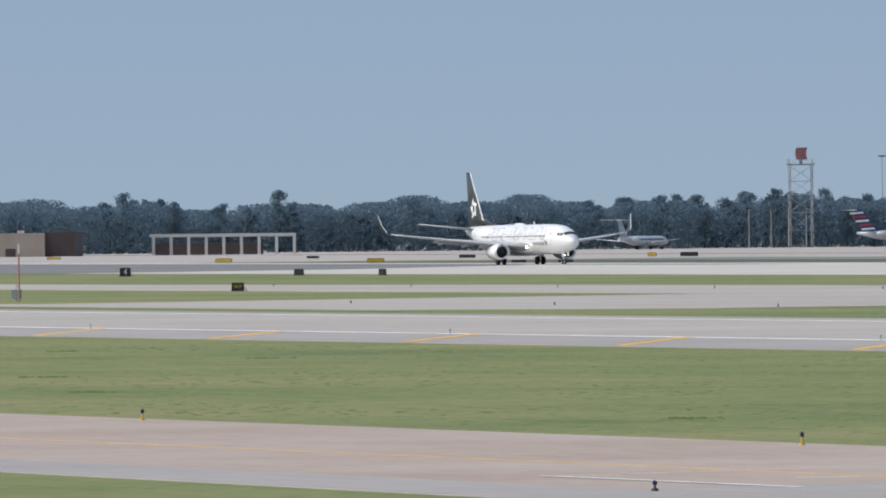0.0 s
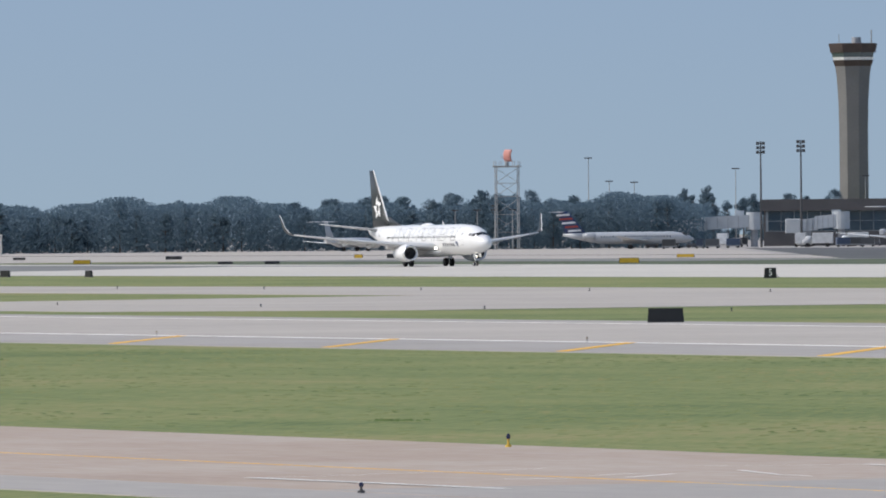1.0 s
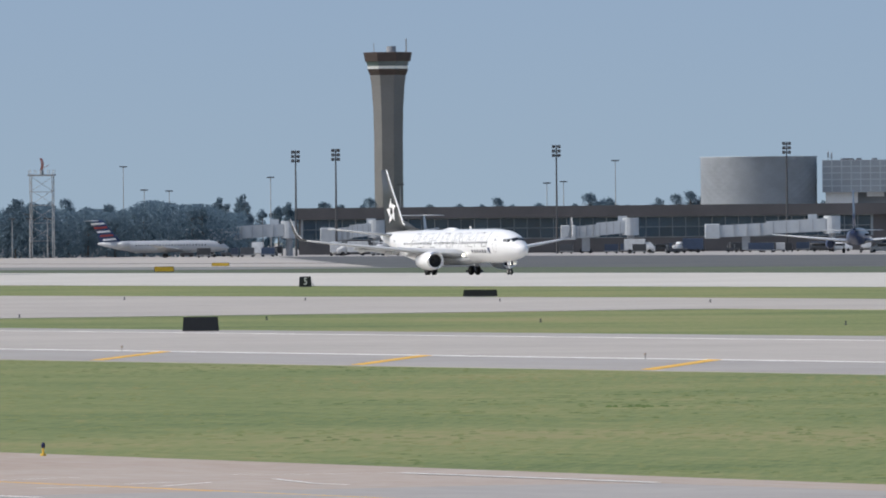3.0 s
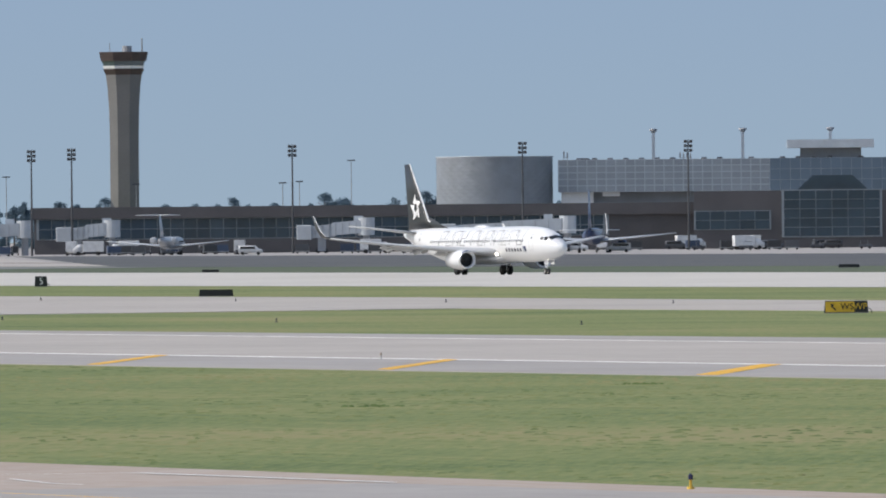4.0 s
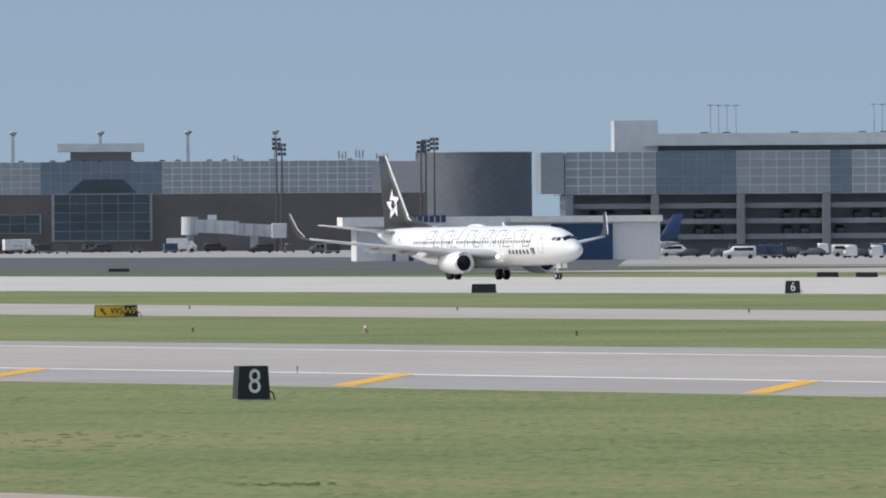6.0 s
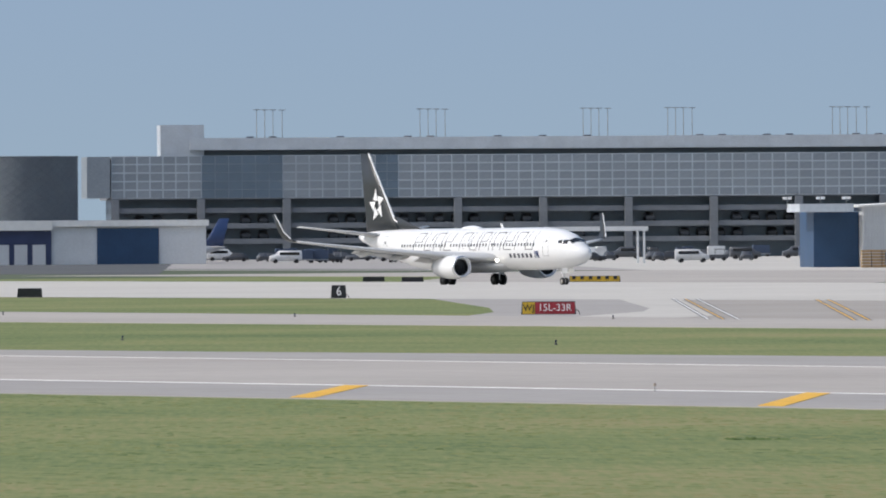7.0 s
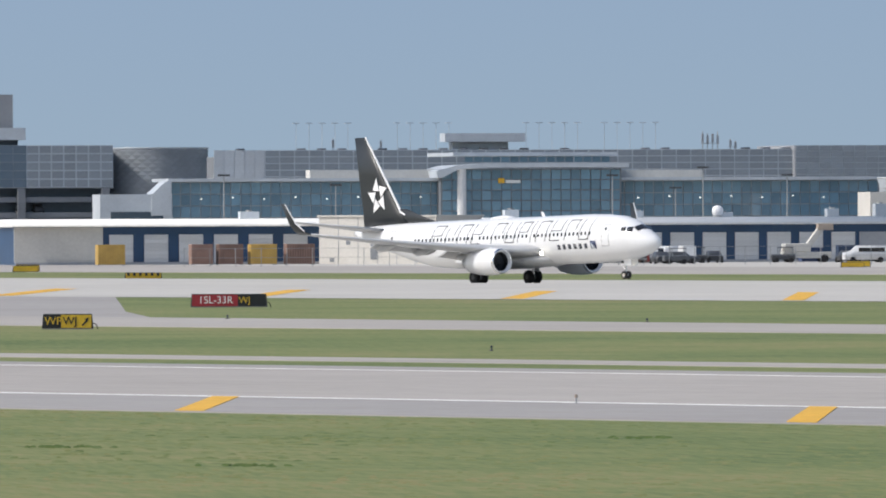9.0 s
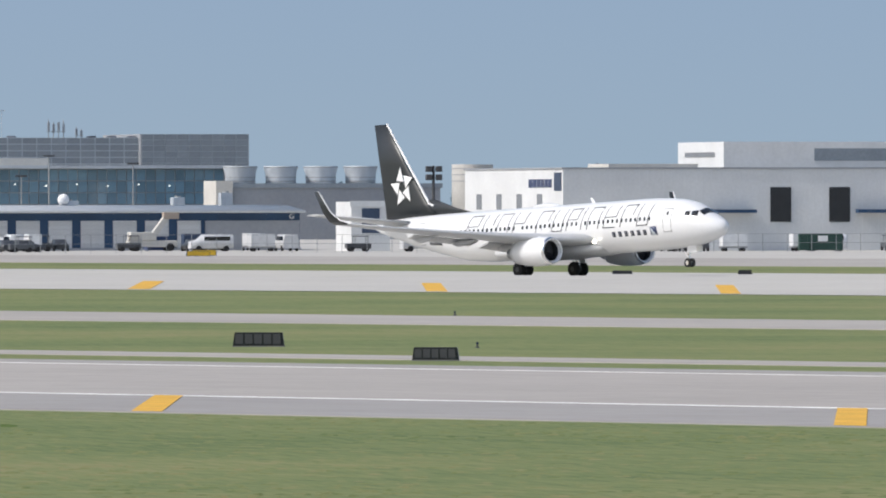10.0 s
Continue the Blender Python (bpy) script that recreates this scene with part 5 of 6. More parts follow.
for k, (e, n) in enumerate(spots):
    t = kinds[k % 6] if k < 6 else None
    s = rng.uniform(0.86, 1.0) * (1 + 0.10 * math.sin(e * 0.05) + 0.07 * math.sin(e * 0.17 + 1))
    if n > 3000:
        s *= 1.25
    if e > 390:
        s *= 0.95
    m = grid_pose(e, n, 0, rng.uniform(0, 360)) @ Matrix.Scale(s, 4)
    if t:
        t.matrix_basis = m
    else:
        c = copy_thing(kinds[rng.randrange(6)], grid_pose(e, n, 0, rng.uniform(0, 360)))
        c.scale = (s, s, s)
# deep woods behind the first rows
rn = np.random.default_rng(4)
cnt = 220000
ee, nn = rn.uniform(-480, -164, cnt), rn.uniform(2512, 2560, cnt)
zz = rn.uniform(0, 1, cnt) ** 0.8 * (10.9 + 0.8 * np.sin(ee * 0.06) + 0.9 * np.sin(ee * 0.21 + 2) + 0.6 * np.sin(ee * 0.5))
axis = rn.normal(size=(cnt, 3))
axis /= np.linalg.norm(axis, axis=1)[:, None]
other = np.cross(axis, rn.normal(size=(cnt, 3)))
other /= np.linalg.norm(other, axis=1)[:, None]
size = rn.uniform(0.14, 0.32, cnt)[:, None]
ctr = ee[:, None] * np.array(EV) + nn[:, None] * np.array(NV) + zz[:, None] * np.array((0, 0, 1.0))
quad = np.stack([ctr + axis * size, ctr + other * size, ctr - axis * size, ctr - other * size], 1).reshape(-1, 3)
me = bpy.data.meshes.new("far_woods")
me.from_pydata(quad.tolist(), [], np.arange(cnt * 4).reshape(-1, 4).tolist())
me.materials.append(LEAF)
tagged(new("far_woods", me), "deep pine woods behind the first trees, tinted blue-grey for haze", "woods", kind="stuff")


# ---- parked aircraft and jet bridges ----
def parked_jet(e, n, turn, length, tail_material, body_material, label, t_tail=False, stripes=False):
    """Nose along local +x."""
    ob = thing("parked_jet", grid_pose(e, n, 0, turn), label, "airplane", "parked jets")
    k = length / 36.0
    st = [(x * k, hw * k, top * k, bot * k) for x, hw, top, bot in ((17, 0.1, 2.6, 2.4), (16, 0.9, 3.4, 1.9), (14, 1.5, 4.2, 1.6), (11.5, 1.75, 4.6, 1.45), (-8, 1.75, 4.6, 1.45), (-13, 1.2, 4.5, 2.4), (-18, 0.25, 4.2, 3.6))]
    body = part("fuselage", loft([fus_ring(*q, 16) for q in st]), body_material, ob)
    for s in (-1, 1):
        part("wing", loft([foil((le * k, s * y * k, (2.0 + 0.1 * y) * k), ch * k, 0.11) for y, le, ch in ((1, 5, 7.5), (5, 2.2, 4.4), (15.5, -4.0, 1.4))]), WING_GREY, ob)
        zt = 10.0 if t_tail else 4.2
        xt = -17.5 if t_tail else -14.0
        part("tailplane", loft([foil(((xt - y * 0.5) * k, s * y * k, zt * k), ch * k, 0.09) for y, ch in ((0.2, 3.2), (5.6, 1.3))]), WING_GREY, ob)
        ex, ey, ez = ((-9.5, 2.7, 3.6) if t_tail else (4.5, 5.2, 1.7))
        eng = loft([[((ex - d) * k, (s * ey + r * math.sin(0.5236 * j)) * k, (ez + r * math.cos(0.5236 * j)) * k) for j in range(12)] for d, r in ((0, 0.75), (0.3, 0.9), (1.8, 0.9), (3.4, 0.55))])
        part("engine", eng, body_material, ob)
        gear = part("main_gear", tube(bmesh.new(), (0, s * 2.6 * k, 0.3), (0, s * 2.6 * k, 2.2 * k), 0.12), STEEL, ob)
        part("tyre", tube(bmesh.new(), (0, s * 2.6 * k - 0.3, 0.5), (0, s * 2.6 * k + 0.3, 0.5), 0.5, seg=14), TYRE, gear)
    gear = part("nose_gear", tube(bmesh.new(), (13 * k, 0, 0.3), (13 * k, 0, 1.8 * k), 0.1), STEEL, ob)
    part("tyre", tube(bmesh.new(), (13 * k, -0.2, 0.35), (13 * k, 0.2, 0.35), 0.35, seg=12), TYRE, gear)
    top = 10.2 if t_tail else 11.6
    fin = part("tail_fin", loft([upright_foil((x * k, 0, z * k), c * k, 0.1) for x, z, c in ((-11.5, 4.2, 6.0), (-13.6, 6.5, 4.4), (-16.6, top, 2.6))]), tail_material, ob)
    if stripes:
        for j in range(5):
            z = 4.9 + j * 1.05
            for s in (-1, 1):
                x = -13.0 - (z - 4.9) * 0.72
                part("tail_stripe", prism(((x * k, z * k), ((x - 3.6) * k, (z - 0.25) * k), ((x - 3.7) * k, (z + 0.25) * k), ((x - 0.4) * k, (z + 0.5) * k)), s * 0.34 * k - 0.03, s * 0.34 * k + 0.03), VEHICLE_RED if j % 2 else SIGN_WHITE, fin)
    win = mesh_of(box(-0.12, 0.12, -0.03, 0.03, -0.16, 0.16), "window", DARK_GLASS)
    for j in range(24):
        for s in (-1, 1):
            share("window", win, body, ((10.5 - j * 0.8) * k, s * 1.72 * k, 3.4 * k))
    part("windscreen", prism(((15.2 * k, 3.62 * k), (14.2 * k, 4.2 * k), (13.8 * k, 4.1 * k), (14.8 * k, 3.4 * k)), -1.0 * k, 1.0 * k), DARK_GLASS, body)
    return ob


parked_jet(-175.7, 2450, 8, 30, JET_BLUE, JET_GREY, "silver regional jet with a red-striped T-tail at the gate", True, True)
parked_jet(-240, 2470, 68, 24, JET_GREY, VEHICLE_WHITE, "white regional jet with a blue belly rolling on the far taxiway", True)
parked_jet(-116.8, 2470, 84, 32, JET_GREY, JET_GREY, "grey twin jet parked nose-in, seen from its tail", True)
parked_jet(-21.2, 2330, 88, 41, JET_BLUE, JET_BLUE, "airliner with a dark blue tail parked nose-in", False)
parked_jet(108, 1850, 182, 23, JET_BLUE, JET_GREY, "grey airliner with a dark blue tail beside the garage", False)


def jet_bridge(e, n, length, turn=0.0, flip=1):
    ob = thing("jet_bridge", grid_pose(e, n, 0, turn), "grey boarding bridge on a wheeled column", "jet bridge", "boarding bridges")
    L_ = length * flip
    a, b_ = sorted((0.0, L_ * 0.55))
    part("tunnel", prism(((a, 4.6 if flip > 0 else 4.0), (b_, 4.0 if flip > 0 else 4.6), (b_, 6.9 if flip > 0 else 7.5), (a, 7.5 if flip > 0 else 6.9)), -1.5, 1.5), BRIDGE_GREY, ob)
    a, b_ = sorted((L_ * 0.5, L_))
    part("tunnel", prism(((a, 3.8), (b_, 3.3), (b_, 6.0), (a, 6.6)), -1.25, 1.25) if flip > 0 else prism(((a, 3.3), (b_, 3.8), (b_, 6.6), (a, 6.0)), -1.25, 1.25), BRIDGE_GREY, ob)
    part("cab", box(L_ - 1.7, L_ + 1.7, -2.1, 2.1, 3.1, 6.4, 0.2), BRIDGE_GREY, ob)
    part("rotunda", tube(bmesh.new(), (0, 0, 4.0), (0, 0, 8.0), 1.9, seg=16), BRIDGE_GREY, ob)
    part("pedestal", tube(bmesh.new(), (0, 0, 0), (0, 0, 4.2), 0.8, seg=12), GREY_WALL, ob)
    part("wheel_column", box(L_ * 0.72 - 0.9, L_ * 0.72 + 0.9, -0.5, 0.5, 0.5, 4.0), GREY_WALL, ob)
    for s in (-1, 1):
        part("wheel", tube(bmesh.new(), (L_ * 0.72 + s * 0.9, -0.3, 0.55), (L_ * 0.72 + s * 0.9, 0.3, 0.55), 0.55, seg=12), TYRE, ob)
    part("roof_unit", box(L_ * 0.2, L_ * 0.2 + 2.0, -0.8, 0.8, 7.3, 8.4), SCREEN_PALE, ob)
    bm = bmesh.new()
    for j in range(8):
        u = L_ * (0.05 + 0.11 * j)
        add_box(bm, u - 0.06, u + 0.06, -1.58, -1.5 + (0.28 if j > 4 else 0.0), 4.1 - 0.04 * j, 7.2 - 0.12 * j)
    part("wall_ribs", bm, GREY_WALL, ob)
    return ob


for e, n, ln, fl in ((-153, 2530, 22, -1), (-132.5, 2520, 11, -1), (-74, 2500, 14, -1), (-28.5, 2500, 27, -1), (50.5, 2480, 20, 1)):
    jet_bridge(e, n, ln, 0, fl)


# ---- ground vehicles and yard clutter ----
def van(e, n, material, turn=0.0, label="white van on the apron"):
    ob = thing("van", grid_pose(e, n, 0.04, turn), label, "van", "apron vehicles")
    part("body", loft([[(x, y, zz) for y, zz in ((-0.95, 0.35), (0.95, 0.35), (0.95, 1.2), (0.8, h), (-0.8, h), (-0.95, 1.2))] for x, h in ((-2.6, 1.9), (-2.5, 2.05), (1.0, 2.05), (1.7, 1.4), (2.5, 1.22), (2.6, 0.9))]), material, ob)
    for y in (-0.96, 0.93):
        part("side_glass", box(-2.2, 1.0, y, y + 0.03, 1.3, 1.8), DARK_GLASS, ob)
    for x in (-1.7, 1.7):
        for y in (-0.9, 0.9):
            part("wheel", tube(bmesh.new(), (x, y - 0.12, 0.35), (x, y + 0.12, 0.35), 0.35, seg=12), TYRE, ob)
    return ob


def truck(e, n, material, turn=0.0, label="box truck parked on the apron"):
    ob = thing("truck", grid_pose(e, n, 0.04, turn), label, "truck", "apron vehicles")
    part("cargo_box", box(-3.6, 1.0, -1.2, 1.2, 0.8, 3.2, 0.06), material, ob)
    part("cab", loft([[(x, y, z) for y, z in ((-1.1, 0.5), (1.1, 0.5), (1.1, 1.6), (0.95, h), (-0.95, h), (-1.1, 1.6))] for x, h in ((1.1, 2.5), (2.2, 2.5), (2.8, 1.7), (3.2, 1.6))]), VEHICLE_WHITE, ob)
    part("windscreen", box(2.3, 2.5, -0.9, 0.9, 1.7, 2.3), DARK_GLASS, ob)
    for x in (-2.4, 2.0):
        for y in (-1.05, 1.05):
            part("wheel", tube(bmesh.new(), (x, y - 0.15, 0.48), (x, y + 0.15, 0.48), 0.48, seg=12), TYRE, ob)
    return ob


def tug(e, n, material, turn=0.0):
    ob = thing("baggage_tug", grid_pose(e, n, 0.04, turn), "small baggage tug with a thin canopy", "tug", "apron vehicles")
    part("body", box(-1.5, 1.5, -0.7, 0.7, 0.35, 1.0, 0.1), material, ob)
    part("canopy", box(-1.2, 0.6, -0.7, 0.7, 1.8, 1.9, 0.03), material, ob)
    bm = bmesh.new()
    for x in (-1.1, 0.5):
        for y in (-0.6, 0.6):
            add_box(bm, x - 0.04, x + 0.04, y - 0.04, y + 0.04, 1.0, 1.8)
    part("canopy_frame", bm, STEEL, ob)
    for x in (-0.9, 0.9):
        for y in (-0.65, 0.65):
            part("wheel", tube(bmesh.new(), (x, y - 0.1, 0.3), (x, y + 0.1, 0.3), 0.3, seg=10), TYRE, ob)
    return ob


def cart(e, n, material, turn=0.0, label="covered baggage cart on small wheels"):
    ob = thing("baggage_cart", grid_pose(e, n, 0.04, turn), label, "cart", "apron vehicles")
    part("box", box(-1.5, 1.5, -0.8, 0.8, 0.6, 2.1, 0.05), material, ob)
    part("chassis", box(-1.6, 1.6, -0.7, 0.7, 0.4, 0.6), STEEL, ob)
    for x in (-1.1, 1.1):
        for y in (-0.7, 0.7):
            part("wheel", tube(bmesh.new(), (x, y - 0.08, 0.22), (x, y + 0.08, 0.22), 0.22, seg=8), TYRE, ob)
    return ob


def container(e, n, material, label, w=3.0, h=2.4):
    ob = thing("container", grid_pose(e, n, 0.04), label, "container", "yard containers")
    part("box", box(-w / 2, w / 2, 0, 2.2, 0.12, h), material, ob)
    bm = bmesh.new()
    for k in range(int(w / 0.3)):
        add_box(bm, -w / 2 + 0.1 + k * 0.3, -w / 2 + 0.24 + k * 0.3, -0.06, 0, 0.2, h - 0.08)
    part("ribs", bm, material, ob)
    for x in (-w / 2 + 0.1, w / 2 - 0.1):
        part("skid", box(x - 0.1, x + 0.1, 0.1, 2.1, 0, 0.12), STEEL, ob)
    return ob


van(-96, 2395, VEHICLE_WHITE)
van(-16, 2330, VEHICLE_WHITE, 180, "white crew van near the gates")
rng = random.Random(21)
kinds_v = [truck(-70, 2440, VEHICLE_WHITE), truck(-60, 2450, VEHICLE_BLUE, 180), tug(-50, 2450, VEHICLE_DARK), cart(-45, 2450, VEHICLE_BLUE), cart(-42, 2455, VEHICLE_DARK), van(-30, 2440, VEHICLE_DARK, 0, "dark van on the apron")]
pale_van = van(-26, 2442, VEHICLE_WHITE, 0, "white service van on the apron")
pale_cart = cart(-40, 2458, VEHICLE_WHITE, 0, "white covered baggage cart on small wheels")
for k in range(95):
    e = rng.uniform(-175, 108)
    copy_thing(kinds_v[rng.choice((0, 2, 2, 3, 3, 4, 4, 5, 5))], grid_pose(e, rng.uniform(2420, 2560) if e < 60 else rng.uniform(2250, 2400), 0.04, rng.choice((0, 180, 90, 15))))
# rows of cars and vans before the second garage
for k in range(95):
    e = rng.uniform(112, 330)
    n = rng.uniform(1840, 1980)
    copy_thing(rng.choice((first, first, kinds_v[5], pale_van, pale_cart, kinds_v[3])), grid_pose(e, n, 0.04, rng.choice((0, 180, 90))))
for k in range(22):
    e = rng.uniform(122, 205)
    copy_thing(rng.choice((first, first, pale_van, kinds_v[2], kinds_v[3])), grid_pose(e, 1800 + rng.uniform(-30, 30), 0.04, rng.choice((0, 180, 90))))
van(182, 1700, VEHICLE_WHITE, 0, "white van by the garage")
# yard before the docks
for e, m_, lab, w_ in ((205, YELLOW_BOX, "weathered yellow container in the dock yard", 3.3), (216, RUSTY_BOX, "rusty brown container in the dock yard", 2.6), (219.5, RUSTY_BOX, "rusty brown container in the dock yard", 3.0), (223.5, YELLOW_BOX, "weathered yellow container in the dock yard", 3.2), (228, RUSTY_BOX, "rusty brown container in the dock yard", 3.4), (291, JET_BLUE, "dark blue skip by the dock", 2.6), (298.5, VEHICLE_DARK, "dark skip by the dock", 2.2)):
    container(e, 1312, m_, lab, w_, 2.5 if e < 280 else 1.8)
container(362.0, 1268, GREEN_BOX, "dark green container with a pale notice", 5.4, 2.1)
part("notice", box(361.6, 362.8, -0.1, -0.06, 1.2, 1.9), SIGN_WHITE, thing("wall_notice", grid_pose(0, 1268), "pale notice on a green container", "sign"))
for k in range(26):
    e = rng.uniform(255, 330)
    copy_thing(rng.choice((kinds_v[2], kinds_v[2], pale_cart, pale_van, first, kinds_v[3], kinds_v[4])), grid_pose(e, rng.uniform(1285, 1322) if e < 312 else 1270 + rng.uniform(0, 15), 0.04, rng.choice((0, 180, 90))))
for k in range(9):
    copy_thing(rng.choice((kinds_v[2], pale_van, pale_cart)), grid_pose(rng.uniform(340, 385), rng.uniform(1262, 1280), 0.04, rng.choice((0, 180, 90))))
for k in range(16):
    e = 255 + k * 1.25
    m_, lab = ((RUSTY_BOX, "rusty scrap bin in the dock yard"), (VEHICLE_DARK, "dark equipment crate in the dock yard"), (VEHICLE_WHITE, "pale equipment crate in the dock yard"), (VEHICLE_RED, "red equipment crate in the dock yard"))[(k * 7) % 4]
    container(e, 1311 + rng.uniform(-4, 8), m_, lab, rng.uniform(0.9, 1.7), rng.uniform(0.8, 1.9))


def belt_loader(e, n):
    ob = thing("belt_loader", grid_pose(e, n, 0.04), "beige cargo loader with a raised ribbed boom", "loader")
    part("chassis", box(-3.0, 3.0, -1.0, 1.0, 0.5, 1.3, 0.08), PALE_WALL, ob)
    part("deck", box(-2.8, 0.4, -1.1, 1.1, 1.3, 2.3, 0.08), PALE_WALL, ob)
    part("boom", prism(((-0.6, 1.4), (0.2, 1.4), (2.4, 4.3), (1.7, 4.5)), -0.5, 0.5), PALE_WALL, ob)
    part("mast_head", box(1.4, 3.3, -0.6, 0.6, 3.9, 4.7, 0.05), TAN_WALL, ob)
    for x in (-2.1, 2.1):
        for y in (-0.95, 0.95):
            part("wheel", tube(bmesh.new(), (x, y - 0.15, 0.5), (x, y + 0.15, 0.5), 0.5, seg=12), TYRE, ob)
    return ob


belt_loader(289.5, 1309)
van(294.8, 1300, VEHICLE_WHITE, 180, "white crew van by the dock doors")
ob = thing("crate_stack", grid_pose(181.5, 1465, 0.04), "stack of raw timber pallets", "pallets")
board = mesh_of(box(-0.625, 0.625, -0.09, 0.09, 0, 0.06), "board", WOOD)
for j in range(6):
    for k in range(3):
        x = -1.375 + k * 1.4
        pal = part("pallet", box(x - 0.625, x + 0.625, -0.55, 0.6, j * 0.4 + (0.0 if j == 0 else 0.02), j * 0.4 + 0.3), WOOD, ob)
        for q in range(5):
            share("board", board, pal, (x, -0.51 + q * 0.26, j * 0.4 + 0.3))


def excavator(e, n):
    ob = thing("excavator", grid_pose(e, n, 0.04), "orange excavator with a folded arm", "excavator")
    part("track", box(-2.2, 2.2, -1.4, -0.8, 0, 0.8, 0.2), TYRE, ob)
    part("track", box(-2.2, 2.2, 0.8, 1.4, 0, 0.8, 0.2), TYRE, ob)
    part("body", box(-2.4, 1.2, -1.3, 1.3, 0.9, 2.1, 0.12), ORANGE, ob)
    part("cab", box(0.2, 1.6, -1.2, 0.1, 1.0, 2.9, 0.1), DARK_GLASS, ob)
    part("boom", prism(((1.2, 1.4), (3.6, 2.9), (5.6, 2.2), (5.5, 1.8), (3.6, 2.4), (1.4, 1.0)), -0.2, 0.2), ORANGE, ob)
    part("bucket", prism(((5.3, 1.9), (5.8, 1.9), (5.9, 0.8), (5.0, 0.6)), -0.5, 0.5), STEEL, ob)
    return ob


excavator(198, 1462)
for k in range(8):
    copy_thing(rng.choice((kinds_v[2], kinds_v[4], kinds_v[5])), grid_pose(184 + k * 3.4, 1460 + rng.uniform(-6, 8), 0.04, rng.choice((0, 90, 180))))

ob = thing("gantry", grid_pose(159.1, 1700), "white steel portal frame in the yard", "gantry")
part("beam", box(0, 16.1, -0.4, 0.4, 5.0, 5.7), WHITE_WALL, ob)
for x in (0.6, 1.6, 14.5, 15.5):
    part("leg", box(x - 0.15, x + 0.15, -0.3, 0.3, 0, 5.0), WHITE_WALL, ob)

# chain-link fence along the yards
F = thing("fence", grid_pose(0, 1258), "long chain-link fence with thin grey posts", "fence")
post = mesh_of(tube(bmesh.new(), (0, 0, 0), (0, 0, 2.2), 0.04, seg=6), "post", STEEL)
for k in range(60):
    share("post", post, F, (205 + k * 3.0, 0.0, 0.03))
for z in (1.1, 2.15):
    part("rail", box(205, 382, -0.02, 0.02, z, z + 0.04), STEEL, F)


# ---- airfield signs, facing along the runway ----
def airfield_sign(x, y, w, h, face, texts=(), turn=0.0, label="", deep=0.34):
    """face: (material, share of the width) from left to right; texts: (text, centre share, material)."""
    ob = thing("airfield_sign", pose(x, y, 0, 0, 0, turn), label, "sign", "airfield signs")
    z0 = 0.05
    part("casing", prism(((-w / 2 - 0.09, z0), (w / 2 + 0.09, z0), (w / 2 + 0.02, z0 + h + 0.05), (-w / 2 - 0.02, z0 + h + 0.05)), 0.0, deep), SIGN_BLACK if face[0][0] is SIGN_BLACK else SIGN_FRAME, ob, "dark metal casing")
    a = -w / 2
    for m_, k in face:
        b_ = a + w * k
        part("panel", box(a + 0.01, b_ - 0.01, -0.025, 0.0, z0 + 0.03, z0 + h), m_, ob)
        a = b_
    for text, at, m_, size in texts:
        if text in "\u2196\u2197":
            c, sg = -w / 2 + w * at, (1 if text == "\u2197" else -1)
            zc = z0 + h / 2
            pts = ((-0.2, -0.2), (0.06, 0.06), (-0.04, 0.16), (0.24, 0.24), (0.16, -0.04), (0.13, -0.01), (-0.13, -0.27))
            part("arrow", prism([(c + sg * px * 0.9, zc + pz * 0.9) for px, pz in pts], -0.045, -0.025), m_, ob)
            continue
        me = text_mesh(text, size)
        me.materials.append(m_)
        t = new("lettering", me)
        t.parent = ob
        t.location = (-w / 2 + w * at, -0.04, z0 + h / 2 + 0.02)
        t.rotation_euler = (radians(90), 0, 0)
        if len(text) == 1:
            t.scale = (0.82, 1.0, 1.0)
    for sx in (-0.35, 0.35):
        part("leg", tube(bmesh.new(), (sx * w, 0.12, 0), (sx * w, 0.12, z0 + 0.02), 0.04, seg=6), STEEL, ob)
    part("footing", box(-w / 2 - 0.1, w / 2 + 0.1, -0.1, deep + 0.1, -0.1, 0.045), OLD_ASPHALT, ob)
    if not texts:
        return ob
    cable = tube(tube(bmesh.new(), (w / 2 + 0.04, 0.2, 0.35), (w / 2 + 0.25, 0.2, 0.25), 0.025, seg=6), (w / 2 + 0.25, 0.2, 0.26), (w / 2 + 0.32, 0.2, 0.0), 0.025, seg=6)
    part("cable", cable, TYRE, ob)
    return ob


TA = 64.0
for text, x, y, w in (("4", -1288.5, 463, 1.25), ("5", -1054, 483, 1.15), ("6", -778.8, 492, 1.12), ("8", -332.4, 188, 1.0)):
    airfield_sign(x, y, w, 1.08 if text == "8" else 1.0, ((SIGN_BLACK, 1.0),), ((text, 0.52, SIGN_WHITE, 1.18 if text == "8" else 1.05),), 78 if text == "8" else TA - (6 if text == "6" else 0), "black distance sign with a white " + text, 0.62 if text == "8" else 0.34)
airfield_sign(-618, 407, 3.5, 0.8, ((SIGN_YELLOW, 0.24), (SIGN_RED, 0.76)), (("WJ", 0.12, SIGN_BLACK, 0.6), ("15L-33R", 0.62, SIGN_WHITE, 0.66)), 56, "red and yellow runway holding sign on the grass")
airfield_sign(-575, 441, 4.85, 0.78, ((SIGN_RED, 0.62), (SIGN_BLACK, 0.18), (SIGN_BLACK, 0.2)), (("15L-33R", 0.32, SIGN_WHITE, 0.66), ("WJ", 0.71, SIGN_YELLOW, 0.6)), 52, "red and black runway holding sign on the grass")
